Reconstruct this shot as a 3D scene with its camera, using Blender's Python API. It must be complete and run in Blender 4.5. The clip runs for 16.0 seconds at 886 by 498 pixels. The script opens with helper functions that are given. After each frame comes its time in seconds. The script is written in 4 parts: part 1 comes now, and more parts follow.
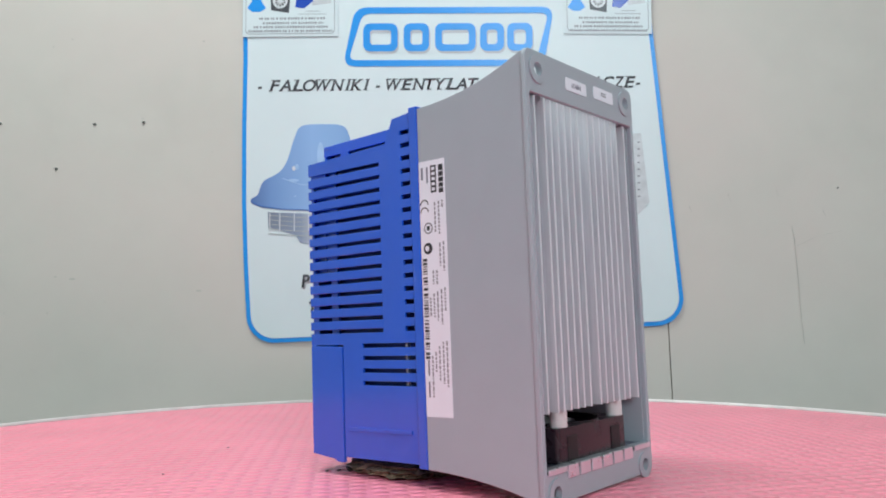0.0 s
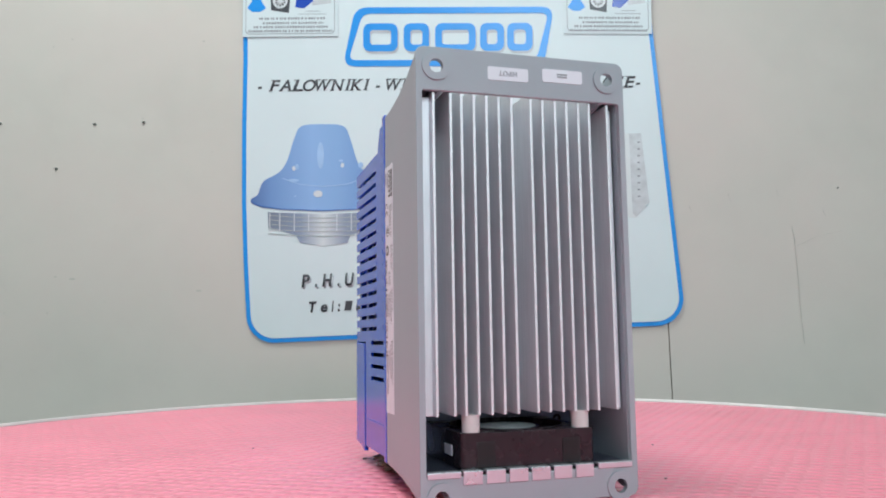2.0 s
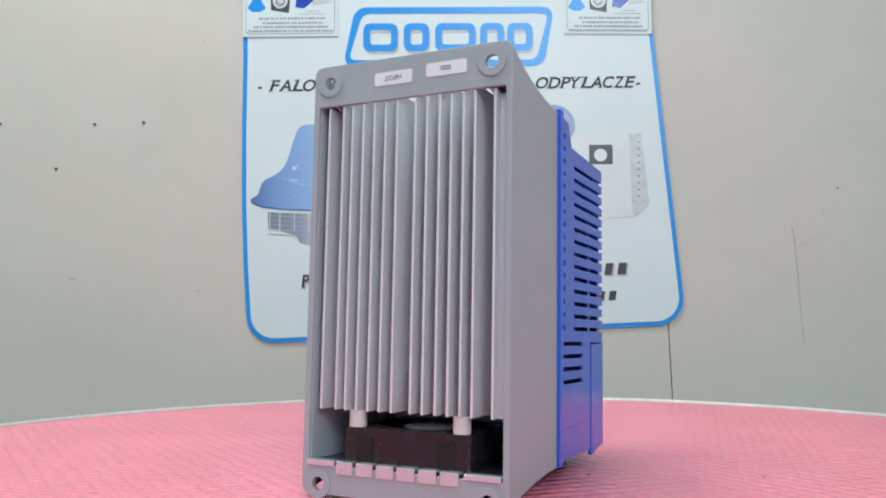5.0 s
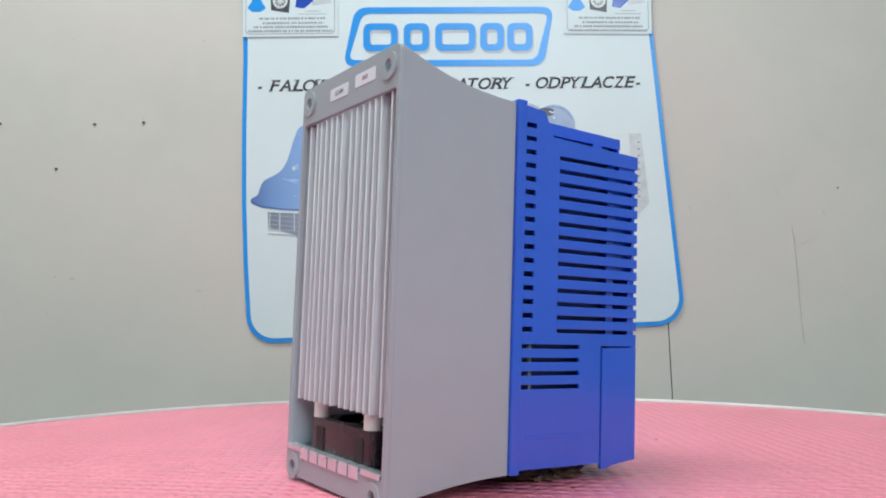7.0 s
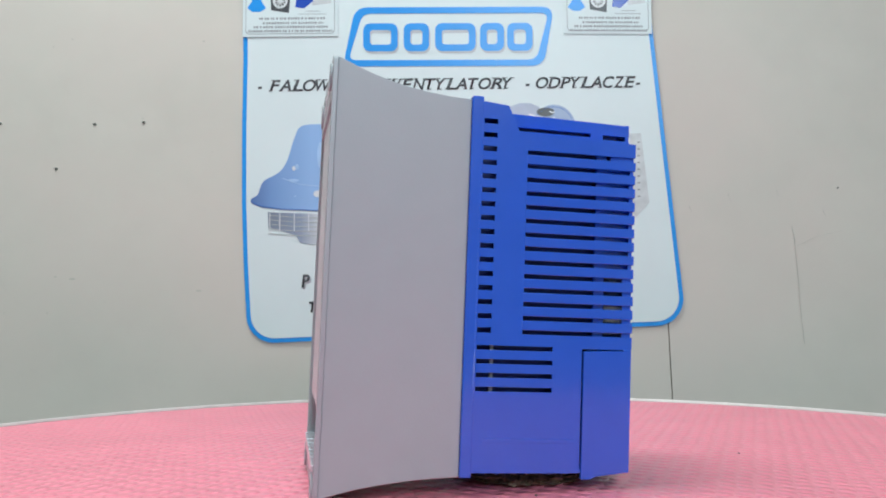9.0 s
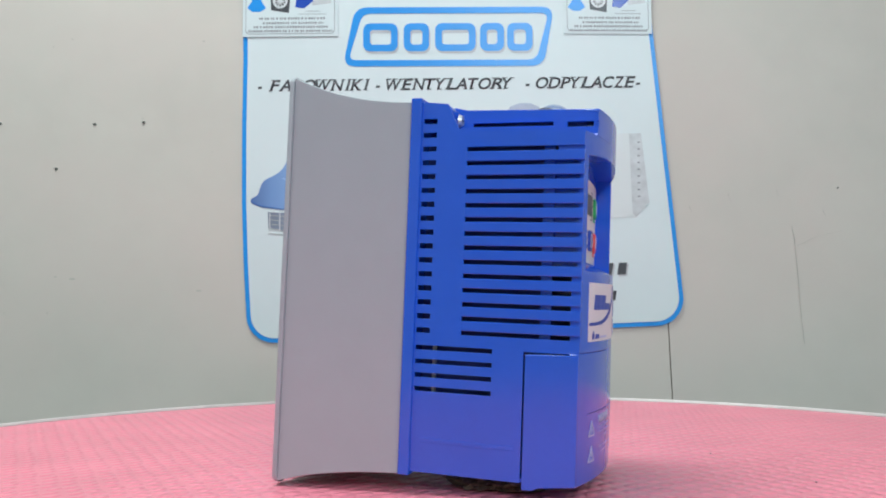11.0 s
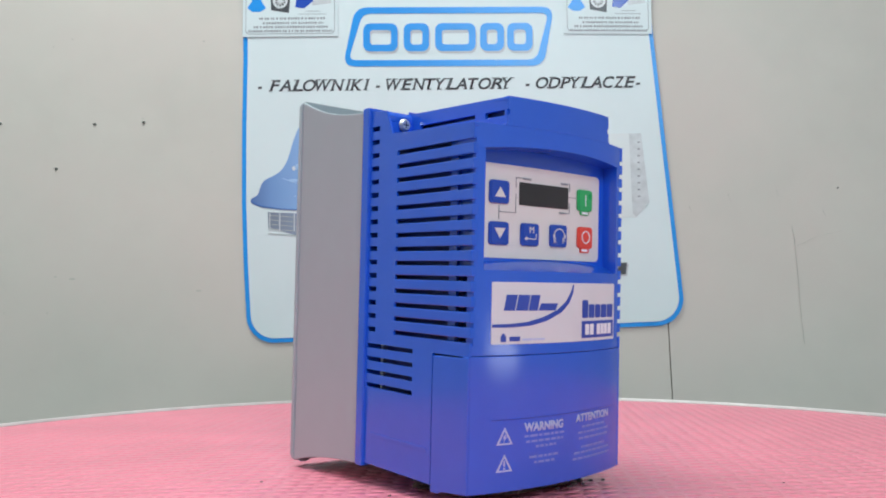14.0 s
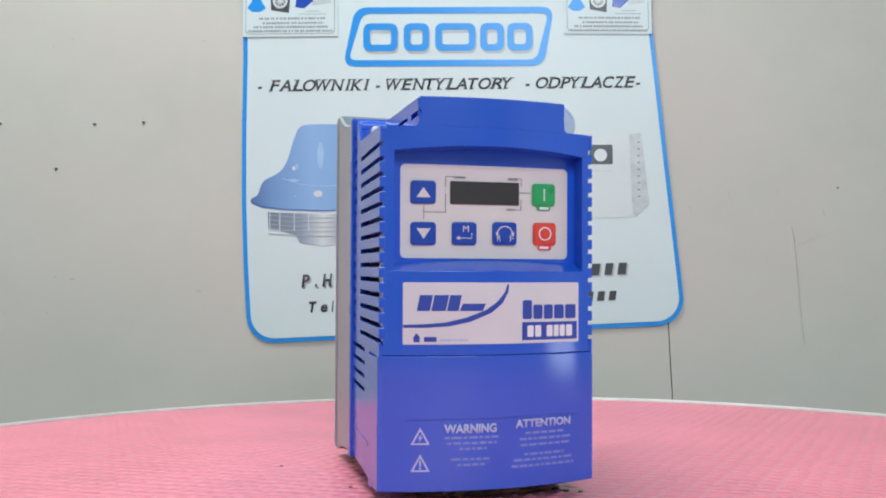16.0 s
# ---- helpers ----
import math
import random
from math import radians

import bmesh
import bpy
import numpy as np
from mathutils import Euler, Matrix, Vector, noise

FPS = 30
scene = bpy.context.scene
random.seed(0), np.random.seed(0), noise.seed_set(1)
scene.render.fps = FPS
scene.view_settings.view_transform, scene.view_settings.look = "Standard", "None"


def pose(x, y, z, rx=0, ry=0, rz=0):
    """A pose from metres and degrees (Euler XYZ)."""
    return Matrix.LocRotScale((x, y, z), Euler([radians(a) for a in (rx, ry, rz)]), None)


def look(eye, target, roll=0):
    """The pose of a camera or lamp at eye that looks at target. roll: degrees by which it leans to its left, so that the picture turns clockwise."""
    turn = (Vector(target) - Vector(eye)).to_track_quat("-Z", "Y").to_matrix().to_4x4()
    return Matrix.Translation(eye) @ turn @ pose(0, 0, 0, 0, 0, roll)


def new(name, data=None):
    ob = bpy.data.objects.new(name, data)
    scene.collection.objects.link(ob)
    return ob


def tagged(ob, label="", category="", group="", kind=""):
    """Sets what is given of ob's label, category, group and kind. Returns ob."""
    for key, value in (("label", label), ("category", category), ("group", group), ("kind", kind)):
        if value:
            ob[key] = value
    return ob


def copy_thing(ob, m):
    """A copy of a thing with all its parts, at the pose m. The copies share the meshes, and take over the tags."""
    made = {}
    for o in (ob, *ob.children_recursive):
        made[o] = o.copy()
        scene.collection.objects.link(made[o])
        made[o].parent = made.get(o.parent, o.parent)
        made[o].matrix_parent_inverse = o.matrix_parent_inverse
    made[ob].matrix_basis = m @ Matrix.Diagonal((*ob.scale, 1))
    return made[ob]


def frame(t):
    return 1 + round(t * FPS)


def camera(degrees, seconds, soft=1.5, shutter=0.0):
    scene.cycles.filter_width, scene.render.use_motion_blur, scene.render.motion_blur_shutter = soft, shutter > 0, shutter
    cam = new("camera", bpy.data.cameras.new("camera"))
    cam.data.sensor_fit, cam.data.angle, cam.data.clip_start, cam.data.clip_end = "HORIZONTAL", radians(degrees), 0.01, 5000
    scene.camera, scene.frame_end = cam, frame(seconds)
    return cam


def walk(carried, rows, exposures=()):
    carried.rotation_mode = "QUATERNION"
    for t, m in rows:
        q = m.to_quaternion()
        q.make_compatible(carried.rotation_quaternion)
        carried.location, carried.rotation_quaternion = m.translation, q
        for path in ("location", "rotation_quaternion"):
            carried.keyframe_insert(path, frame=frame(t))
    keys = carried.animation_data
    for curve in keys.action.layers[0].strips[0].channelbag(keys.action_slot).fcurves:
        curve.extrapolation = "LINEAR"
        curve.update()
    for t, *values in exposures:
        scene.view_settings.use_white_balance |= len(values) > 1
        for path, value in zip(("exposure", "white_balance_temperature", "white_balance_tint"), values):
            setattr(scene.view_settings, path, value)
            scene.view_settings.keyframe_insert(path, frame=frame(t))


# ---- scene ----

MM = 0.001
# ---- camera: fixed on its stand, level with the middle of the device ----
cam = camera(57.083, 16.0, soft=1.9)
EYE = (-0.01064, -0.470, 0.09619)
TILT = math.tan(radians(3.829))
stand = look(EYE, (EYE[0], EYE[1] + 1.0, EYE[2] + TILT), -0.224)
walk(cam, [(0.0, stand), (16.0, stand)], exposures=[(0.0, 0.0), (16.0, 0.0)])

# ---- light: ceiling panel over the table, low window right, added fill behind camera ----
world = bpy.data.worlds.new("world")
scene.world = world
world.use_nodes = True
sky = world.node_tree.nodes.new("ShaderNodeTexSky")
sky.sky_type = "NISHITA"
sky.sun_disc = False
sky.sun_elevation = radians(35)
world.node_tree.links.new(sky.outputs[0], world.node_tree.nodes["Background"].inputs[0])
world.node_tree.nodes["Background"].inputs[1].default_value = 0.1


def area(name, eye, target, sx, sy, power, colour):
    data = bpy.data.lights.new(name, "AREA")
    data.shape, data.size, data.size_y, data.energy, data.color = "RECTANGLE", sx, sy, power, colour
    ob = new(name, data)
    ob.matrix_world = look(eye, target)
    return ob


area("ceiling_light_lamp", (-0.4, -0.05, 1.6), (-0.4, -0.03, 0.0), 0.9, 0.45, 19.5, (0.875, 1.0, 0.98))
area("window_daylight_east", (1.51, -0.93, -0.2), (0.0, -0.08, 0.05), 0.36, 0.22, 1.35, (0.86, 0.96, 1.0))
# unseen fill added behind the camera, with no known window there
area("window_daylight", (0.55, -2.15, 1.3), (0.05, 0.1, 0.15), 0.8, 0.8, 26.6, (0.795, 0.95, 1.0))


# ---- materials ----
def material(name, colour, rough=0.5, metal=0.0, vary=0.06, scale=60.0, bump=0.0, bump_scale=400.0, stretch=(1, 1, 1), stain=0.0, stain_scale=6.0, coat=0.0):
    """Principled surface with mottling at two scales and fine relief, on object coordinates in metres."""
    m = bpy.data.materials.new(name)
    m.use_nodes = True
    n, l = m.node_tree.nodes, m.node_tree.links
    b = n["Principled BSDF"]
    b.inputs["Metallic"].default_value = metal
    b.inputs["Coat Weight"].default_value = coat
    b.inputs["Coat Roughness"].default_value = 0.12
    tc = n.new("ShaderNodeTexCoord")
    mp = n.new("ShaderNodeMapping")
    mp.inputs["Scale"].default_value = stretch
    l.new(tc.outputs["Object"], mp.inputs["Vector"])

    def noise_tex(s, detail=4.0):
        t = n.new("ShaderNodeTexNoise")
        t.inputs["Scale"].default_value, t.inputs["Detail"].default_value = s, detail
        l.new(mp.outputs[0], t.inputs["Vector"])
        return t

    def ramp(src, lo, hi):
        r = n.new("ShaderNodeMapRange")
        r.inputs["From Min"].default_value, r.inputs["From Max"].default_value = 0.3, 0.7
        r.inputs["To Min"].default_value, r.inputs["To Max"].default_value = lo, hi
        l.new(src, r.inputs["Value"])
        return r.outputs["Result"]

    fine = noise_tex(scale)
    value = ramp(fine.outputs["Fac"], 1 - vary, 1 + vary)
    if stain:
        wide = noise_tex(stain_scale, 6.0)
        mul = n.new("ShaderNodeMath")
        mul.operation = "MULTIPLY"
        l.new(value, mul.inputs[0])
        l.new(ramp(wide.outputs["Fac"], 1 - stain, 1 + stain), mul.inputs[1])
        value = mul.outputs[0]
    hsv = n.new("ShaderNodeHueSaturation")
    hsv.inputs["Color"].default_value = (*colour, 1)
    l.new(value, hsv.inputs["Value"])
    l.new(hsv.outputs[0], b.inputs["Base Color"])
    l.new(ramp(fine.outputs["Fac"], rough * 0.95, min(1, rough * 1.05)), b.inputs["Roughness"])
    if bump:
        bt = noise_tex(bump_scale, 2.0)
        bn = n.new("ShaderNodeBump")
        bn.inputs["Strength"].default_value, bn.inputs["Distance"].default_value = bump, 0.0004
        l.new(bt.outputs["Fac"], bn.inputs["Height"])
        l.new(bn.outputs[0], b.inputs["Normal"])
    return m


BLUE = material("blue_plastic", (0.017, 0.112, 0.68), 0.16, vary=0.02, stain=0.03, stain_scale=12, bump=0.04, bump_scale=160)
BLUE.node_tree.nodes["Principled BSDF"].inputs["Specular IOR Level"].default_value = 0.8
GREY = material("grey_plastic", (0.385, 0.426, 0.47), 0.42, vary=0.015, bump=0.12, bump_scale=1100)
ALU = material("brushed_aluminium", (0.83, 0.85, 0.89), 0.48, metal=0.5, vary=0.06, scale=120, bump=0.15, bump_scale=300, stretch=(8, 8, 0.35))
ALUDULL = material("dull_aluminium", (0.7, 0.7, 0.71), 0.4, metal=0.68, vary=0.06, scale=120, stretch=(8, 8, 0.35))
STEEL = material("zinc_plated_steel", (0.24, 0.26, 0.36), 0.42, metal=1.0, vary=0.06, bump=0.1)
TAB = material("raw_sheet_metal", (0.74, 0.76, 0.82), 0.28, metal=0.75, vary=0.05)
FAN = material("black_fan_plastic", (0.018, 0.011, 0.016), 0.27, vary=0.15, bump=0.12)
SLOTSHADE = material("navy_slot_shade", (0.02, 0.045, 0.22), 0.5, vary=0.2)
ZINC = material("pale_zinc_plate", (0.5, 0.55, 0.7), 0.35, metal=0.4, vary=0.06)
BLUESHEEN = material("painted_blue_sheen", (0.26, 0.33, 0.7), 0.25, metal=0.2, vary=0.1)
DARK = material("dark_inside", (0.012, 0.014, 0.03), 0.6, vary=0.2)
FANSHADE = material("shaded_fan_plastic", (0.007, 0.005, 0.007), 0.5, vary=0.1)
NYLON = material("white_nylon", (0.66, 0.65, 0.64), 0.4, vary=0.04)
PAPER = material("white_label_paper", (0.84, 0.86, 0.93), 0.45, vary=0.02, stain=0.02)
LABELW = material("white_name_foil", (0.7, 0.71, 0.76), 0.4, vary=0.02)
INK = material("black_ink", (0.02, 0.02, 0.025), 0.5)
PALEINK = material("pale_print", (0.5, 0.57, 0.83), 0.5)
FAINTINK = material("faint_print", (0.22, 0.29, 0.7), 0.5)
GREYINK = material("grey_ink", (0.16, 0.17, 0.22), 0.5)
CARDINK = material("pale_grey_print", (0.27, 0.28, 0.31), 0.5)
KEYPAD = material("keypad_foil", (0.74, 0.71, 0.7), 0.4, vary=0.02)
KEYBLUE = material("blue_key", (0.02, 0.075, 0.46), 0.25, vary=0.05)
KEYGREEN = material("green_key", (0.03, 0.42, 0.13), 0.28)
KEYRED = material("red_key", (0.78, 0.075, 0.055), 0.28)
SCREEN = material("dark_display", (0.032, 0.03, 0.033), 0.4)
PRINTBLUE = material("blue_print", (0.025, 0.07, 0.42), 0.45)
CARD = material("corrugated_scrap", (0.23, 0.165, 0.11), 0.85, vary=0.45, scale=220, bump=1.0, bump_scale=450, stain=0.35, stain_scale=60)
CRUMB = material("dusty_crumb", (0.15, 0.11, 0.1), 0.9, vary=0.4, scale=500)
WALLP = material("wall_paint", (0.597, 0.558, 0.515), 0.6, vary=0.015, scale=25, bump=0.12, bump_scale=120, stain=0.045, stain_scale=4.5)


def blotch(m, colour, scale, most):
    """Pinkish bounce and colour cast painted in: a second tone in wide soft patches."""
    n, l = m.node_tree.nodes, m.node_tree.links
    b = n["Principled BSDF"]
    tc, t, mr, mix = n.new("ShaderNodeTexCoord"), n.new("ShaderNodeTexNoise"), n.new("ShaderNodeMapRange"), n.new("ShaderNodeMixRGB")
    t.inputs["Scale"].default_value, t.inputs["Detail"].default_value = scale, 5.0
    mr.inputs["From Min"].default_value, mr.inputs["From Max"].default_value, mr.inputs["To Max"].default_value = 0.4, 0.65, most
    mix.inputs["Color2"].default_value = (*colour, 1)
    l.new(tc.outputs["Object"], t.inputs["Vector"])
    l.new(t.outputs["Fac"], mr.inputs["Value"])
    l.new(mr.outputs["Result"], mix.inputs["Fac"])
    l.new(b.inputs["Base Color"].links[0].from_socket, mix.inputs["Color1"])
    l.new(mix.outputs[0], b.inputs["Base Color"])


def ripple(m, scale, depth):
    """Slack of a thin foil: wide shallow waves."""
    n, l = m.node_tree.nodes, m.node_tree.links
    tc, mp, t, bn = n.new("ShaderNodeTexCoord"), n.new("ShaderNodeMapping"), n.new("ShaderNodeTexNoise"), n.new("ShaderNodeBump")
    mp.inputs["Scale"].default_value = (1.0, 1.0, 0.45)
    t.inputs["Scale"].default_value, t.inputs["Detail"].default_value = scale, 2.0
    bn.inputs["Strength"].default_value, bn.inputs["Distance"].default_value = 1.0, depth
    l.new(tc.outputs["Object"], mp.inputs["Vector"])
    l.new(mp.outputs[0], t.inputs["Vector"])
    l.new(t.outputs["Fac"], bn.inputs["Height"])
    l.new(bn.outputs[0], n["Principled BSDF"].inputs["Normal"])


blotch(WALLP, (0.632, 0.552, 0.518), 5.0, 0.6)
SHEET = material("glossy_white_foil", (0.68, 0.752, 0.782), 0.42, vary=0.005, stain=0.015, stain_scale=5)
ripple(SHEET, 11.0, 0.004)
SKYBLUE = material("sky_blue_print", (0.012, 0.29, 0.8), 0.32, vary=0.03)
TEXTDARK = material("dark_text_print", (0.06, 0.063, 0.075), 0.35)
SHADEPRINT = material("soft_shadow_print", (0.5, 0.52, 0.56), 0.35)
HOODLIGHT = material("hood_highlight_print", (0.38, 0.55, 0.82), 0.3)
HOODDARK = material("hood_shade_print", (0.07, 0.16, 0.45), 0.3)
CAGELIGHT = material("cage_light_print", (0.68, 0.7, 0.74), 0.35)
BOXPRINT = material("pale_cabinet_print", (0.66, 0.69, 0.71), 0.32, vary=0.04, scale=12)
BOXSIDE = material("cabinet_side_print", (0.56, 0.58, 0.61), 0.32, vary=0.12, scale=90)
RIMMETAL = material("rim_metal", (0.78, 0.77, 0.75), 0.36, metal=0.3, vary=0.08)
BOARD = material("pale_board", (0.5, 0.46, 0.4), 0.6, vary=0.08)
NAIL = material("dull_screw_head", (0.13, 0.13, 0.12), 0.45, metal=0.3, vary=0.2)
SCUFF = material("wall_scuff", (0.47, 0.45, 0.41), 0.7, vary=0.3)
CEIL = material("ceiling_paint", (0.75, 0.74, 0.7), 0.8, stain=0.03)
FLOOR = material("concrete_floor", (0.25, 0.24, 0.22), 0.7, vary=0.1, stain=0.15)
ROOMWALL = material("room_wall_paint", (0.56, 0.57, 0.56), 0.7, stain=0.05)


def printed_gradient(name, x0, x1, stops):
    """A print whose tone runs across the picture, as a photograph of a round thing does."""
    m = material(name, (1, 1, 1), 0.3, vary=0.02)
    n, l = m.node_tree.nodes, m.node_tree.links
    tc, sp, mr, cr = n.new("ShaderNodeTexCoord"), n.new("ShaderNodeSeparateXYZ"), n.new("ShaderNodeMapRange"), n.new("ShaderNodeValToRGB")
    mr.inputs["From Min"].default_value, mr.inputs["From Max"].default_value = x0, x1
    l.new(tc.outputs["Object"], sp.inputs[0])
    l.new(sp.outputs["X"], mr.inputs["Value"])
    l.new(mr.outputs["Result"], cr.inputs["Fac"])
    while len(cr.color_ramp.elements) < len(stops):
        cr.color_ramp.elements.new(0.5)
    for e, (p, c) in zip(cr.color_ramp.elements, stops):
        e.position, e.color = p, (*c, 1)
    l.new(cr.outputs["Color"], n["Principled BSDF"].inputs["Base Color"])
    return m


HOODBLUE = printed_gradient("hood_blue_print", -0.264, -0.072, [(0.0, (0.09, 0.16, 0.38)), (0.14, (0.18, 0.31, 0.6)), (0.42, (0.29, 0.46, 0.77)), (0.6, (0.26, 0.43, 0.73)), (0.8, (0.18, 0.32, 0.63)), (1.0, (0.1, 0.19, 0.45))])
CAGEGREY = printed_gradient("cage_grey_print", -0.241, -0.095, [(0.0, (0.2, 0.23, 0.3)), (0.3, (0.28, 0.33, 0.45)), (0.5, (0.68, 0.7, 0.73)), (0.7, (0.3, 0.34, 0.45)), (1.0, (0.22, 0.25, 0.32))])
MOTORGREY = material("lavender_motor_print", (0.36, 0.39, 0.52), 0.32, vary=0.12, scale=30)
MOTORBLUE = material("motor_dome_print", (0.27, 0.34, 0.52), 0.32, vary=0.15, scale=24)
HUBGREY = material("grey_hub_paper", (0.42, 0.45, 0.45), 0.4)


def mat_pink():
    """Pink anti-slip mat: rows of small raised cells, hollows painted darker, faint dirt."""
    m = material("pink_mat", (0.97, 0.275, 0.375), 0.38, vary=0.03, scale=40, stain=0.05, stain_scale=9)
    n, l = m.node_tree.nodes, m.node_tree.links
    tc = n.new("ShaderNodeTexCoord")
    mp = n.new("ShaderNodeMapping")
    mp.inputs["Scale"].default_value = (1, 1.25, 1)
    mp.inputs["Rotation"].default_value = (0, 0, radians(38))
    l.new(tc.outputs["Object"], mp.inputs["Vector"])
    v = n.new("ShaderNodeTexVoronoi")
    v.voronoi_dimensions = "2D"
    v.inputs["Scale"].default_value, v.inputs["Randomness"].default_value = 92.0, 0.22
    l.new(mp.outputs[0], v.inputs["Vector"])
    dome = n.new("ShaderNodeMapRange")
    dome.interpolation_type = "SMOOTHSTEP"
    for key, x in (("From Min", 0.12), ("From Max", 0.5), ("To Min", 1.0), ("To Max", 0.0)):
        dome.inputs[key].default_value = x
    l.new(v.outputs["Distance"], dome.inputs["Value"])
    bn = n.new("ShaderNodeBump")
    bn.inputs["Strength"].default_value, bn.inputs["Distance"].default_value = 0.85, 0.0017
    l.new(dome.outputs["Result"], bn.inputs["Height"])
    b = n["Principled BSDF"]
    l.new(bn.outputs[0], b.inputs["Normal"])
    # dust stays in the hollows, patchily
    # shade of the hollows put into the colour, stronger in patches
    mottle = n.new("ShaderNodeTexNoise")
    mottle.inputs["Scale"].default_value, mottle.inputs["Detail"].default_value = 14.0, 5.0
    l.new(tc.outputs["Object"], mottle.inputs["Vector"])
    patch = n.new("ShaderNodeMapRange")
    for key, x in (("From Min", 0.35), ("From Max", 0.7), ("To Min", 0.04), ("To Max", 0.22)):
        patch.inputs[key].default_value = x
    l.new(mottle.outputs["Fac"], patch.inputs["Value"])
    inv = n.new("ShaderNodeMath")
    inv.operation = "SUBTRACT"
    inv.inputs[0].default_value = 1.0
    l.new(dome.outputs["Result"], inv.inputs[1])
    amount = n.new("ShaderNodeMath")
    amount.operation = "MULTIPLY"
    l.new(inv.outputs[0], amount.inputs[0])
    l.new(patch.outputs["Result"], amount.inputs[1])
    mix = n.new("ShaderNodeMixRGB")
    mix.inputs["Color2"].default_value = (0.5, 0.16, 0.2, 1)
    l.new(amount.outputs[0], mix.inputs["Fac"])
    l.new(b.inputs["Base Color"].links[0].from_socket, mix.inputs["Color1"])
    l.new(mix.outputs[0], b.inputs["Base Color"])
    return m


PINK = mat_pink()


# ---- builders ----
ROUNDED = {"side_wall": 0.35, "front_cover": 1.3, "cap_front": 0.9, "cap_side": 0.5, "terminal_cover": 1.2, "cover_side": 0.5, "label_band": 0.5, "jamb": 0.6,
           "side_panel": 0.6, "rear_frame": 0.7, "top_block": 0.9, "shoulder": 0.5, "cap_top": 0.6, "key": 0.35, "cooling_fan": 0.6, "recess_cheek": 0.3}


BOWED = ("recess_back", "recess_sill", "key_panel", "name_label", "display", "key_face", "screw_eye", "spacer", "fan_ring")


def part(name, bm, mat, parent=None, label="", smooth=False):
    bmesh.ops.remove_doubles(bm, verts=bm.verts, dist=1e-6)
    if name in ROUNDED:
        bmesh.ops.dissolve_limit(bm, angle_limit=radians(0.4), verts=bm.verts, edges=bm.edges)
    bmesh.ops.recalc_face_normals(bm, faces=bm.faces)
    me = bpy.data.meshes.new(name)
    bm.to_mesh(me)
    bm.free()
    me.materials.append(mat)
    if smooth or name in ROUNDED or name in BOWED:
        me.polygons.foreach_set("use_smooth", [True] * len(me.polygons))
        me.set_sharp_from_angle(angle=radians(30))
    ob = new(name, me)
    ob.parent = parent
    if label:
        ob["label"] = label
    if name in ROUNDED:
        mod = ob.modifiers.new("round", "BEVEL")
        mod.width, mod.segments, mod.limit_method, mod.angle_limit = ROUNDED[name] * MM, 2, "ANGLE", radians(35)
        mod.harden_normals = True
    return ob


def empty(name):
    ob = new(name)
    ob.empty_display_size = 0.05
    return ob


def box(x0, x1, y0, y1, z0, z1, bevel=0.0, bm=None):
    """A box in millimetres, added to bm."""
    own = bmesh.new()
    bmesh.ops.create_cube(own, size=1.0)
    for v in own.verts:
        v.co = ((x0 + x1) / 2 + v.co.x * (x1 - x0), (y0 + y1) / 2 + v.co.y * (y1 - y0), (z0 + z1) / 2 + v.co.z * (z1 - z0))
        v.co *= MM
    if bevel:
        bmesh.ops.bevel(own, geom=own.edges[:], offset=bevel * MM, segments=2, affect="EDGES", profile=0.6)
    return merge(bm, own)


def merge(bm, own):
    if bm is None:
        return own
    me = bpy.data.meshes.new("tmp")
    own.to_mesh(me)
    own.free()
    bm.from_mesh(me)
    bpy.data.meshes.remove(me)
    return bm


def tube(radius, depth, at, axis="Z", bm=None, segments=24, inner=0.0, radius2=None):
    """Cylinder or ring of millimetres, from at along the axis."""
    own = bmesh.new()
    r2 = radius if radius2 is None else radius2
    rings = [(radius, 0), (r2, depth)] if not inner else [(radius, 0), (r2, depth), (inner, depth), (inner, 0)]
    rows = []
    for r, h in rings:
        rows.append([own.verts.new((r * math.cos(a) * MM, r * math.sin(a) * MM, h * MM)) for a in (2 * math.pi * i / segments for i in range(segments))])
    pairs = list(zip(rows, rows[1:])) + ([(rows[-1], rows[0])] if inner else [])
    for a, b in pairs:
        for i in range(segments):
            own.faces.new((a[i], a[(i + 1) % segments], b[(i + 1) % segments], b[i]))
    if not inner:
        own.faces.new(rows[0])
        own.faces.new(rows[-1])
    turn = {"Z": Matrix(), "Y": Matrix.Rotation(radians(-90), 4, "X"), "X": Matrix.Rotation(radians(90), 4, "Y")}[axis]
    own.transform(Matrix.Translation(Vector(at) * MM) @ turn)
    return merge(bm, own)


def plate(outer, holes, place, thick, bm=None, cut=0.0):
    """A sheet from a 2D outline with holes (mm): place(u, v) gives its 3D spot in mm, thick the vector to its other face. cut: step at which it is sliced along u, to follow a bow."""
    own = bmesh.new()
    edges = []
    for loop in [outer, *holes]:
        vs = [own.verts.new((u, v, 0)) for u, v in loop]
        edges += [own.edges.new((vs[i], vs[(i + 1) % len(vs)])) for i in range(len(vs))]
    bmesh.ops.triangle_fill(own, use_beauty=True, use_dissolve=False, edges=edges, normal=(0, 0, 1))
    slice_place(own, place, thick, cut)
    return merge(bm, own)


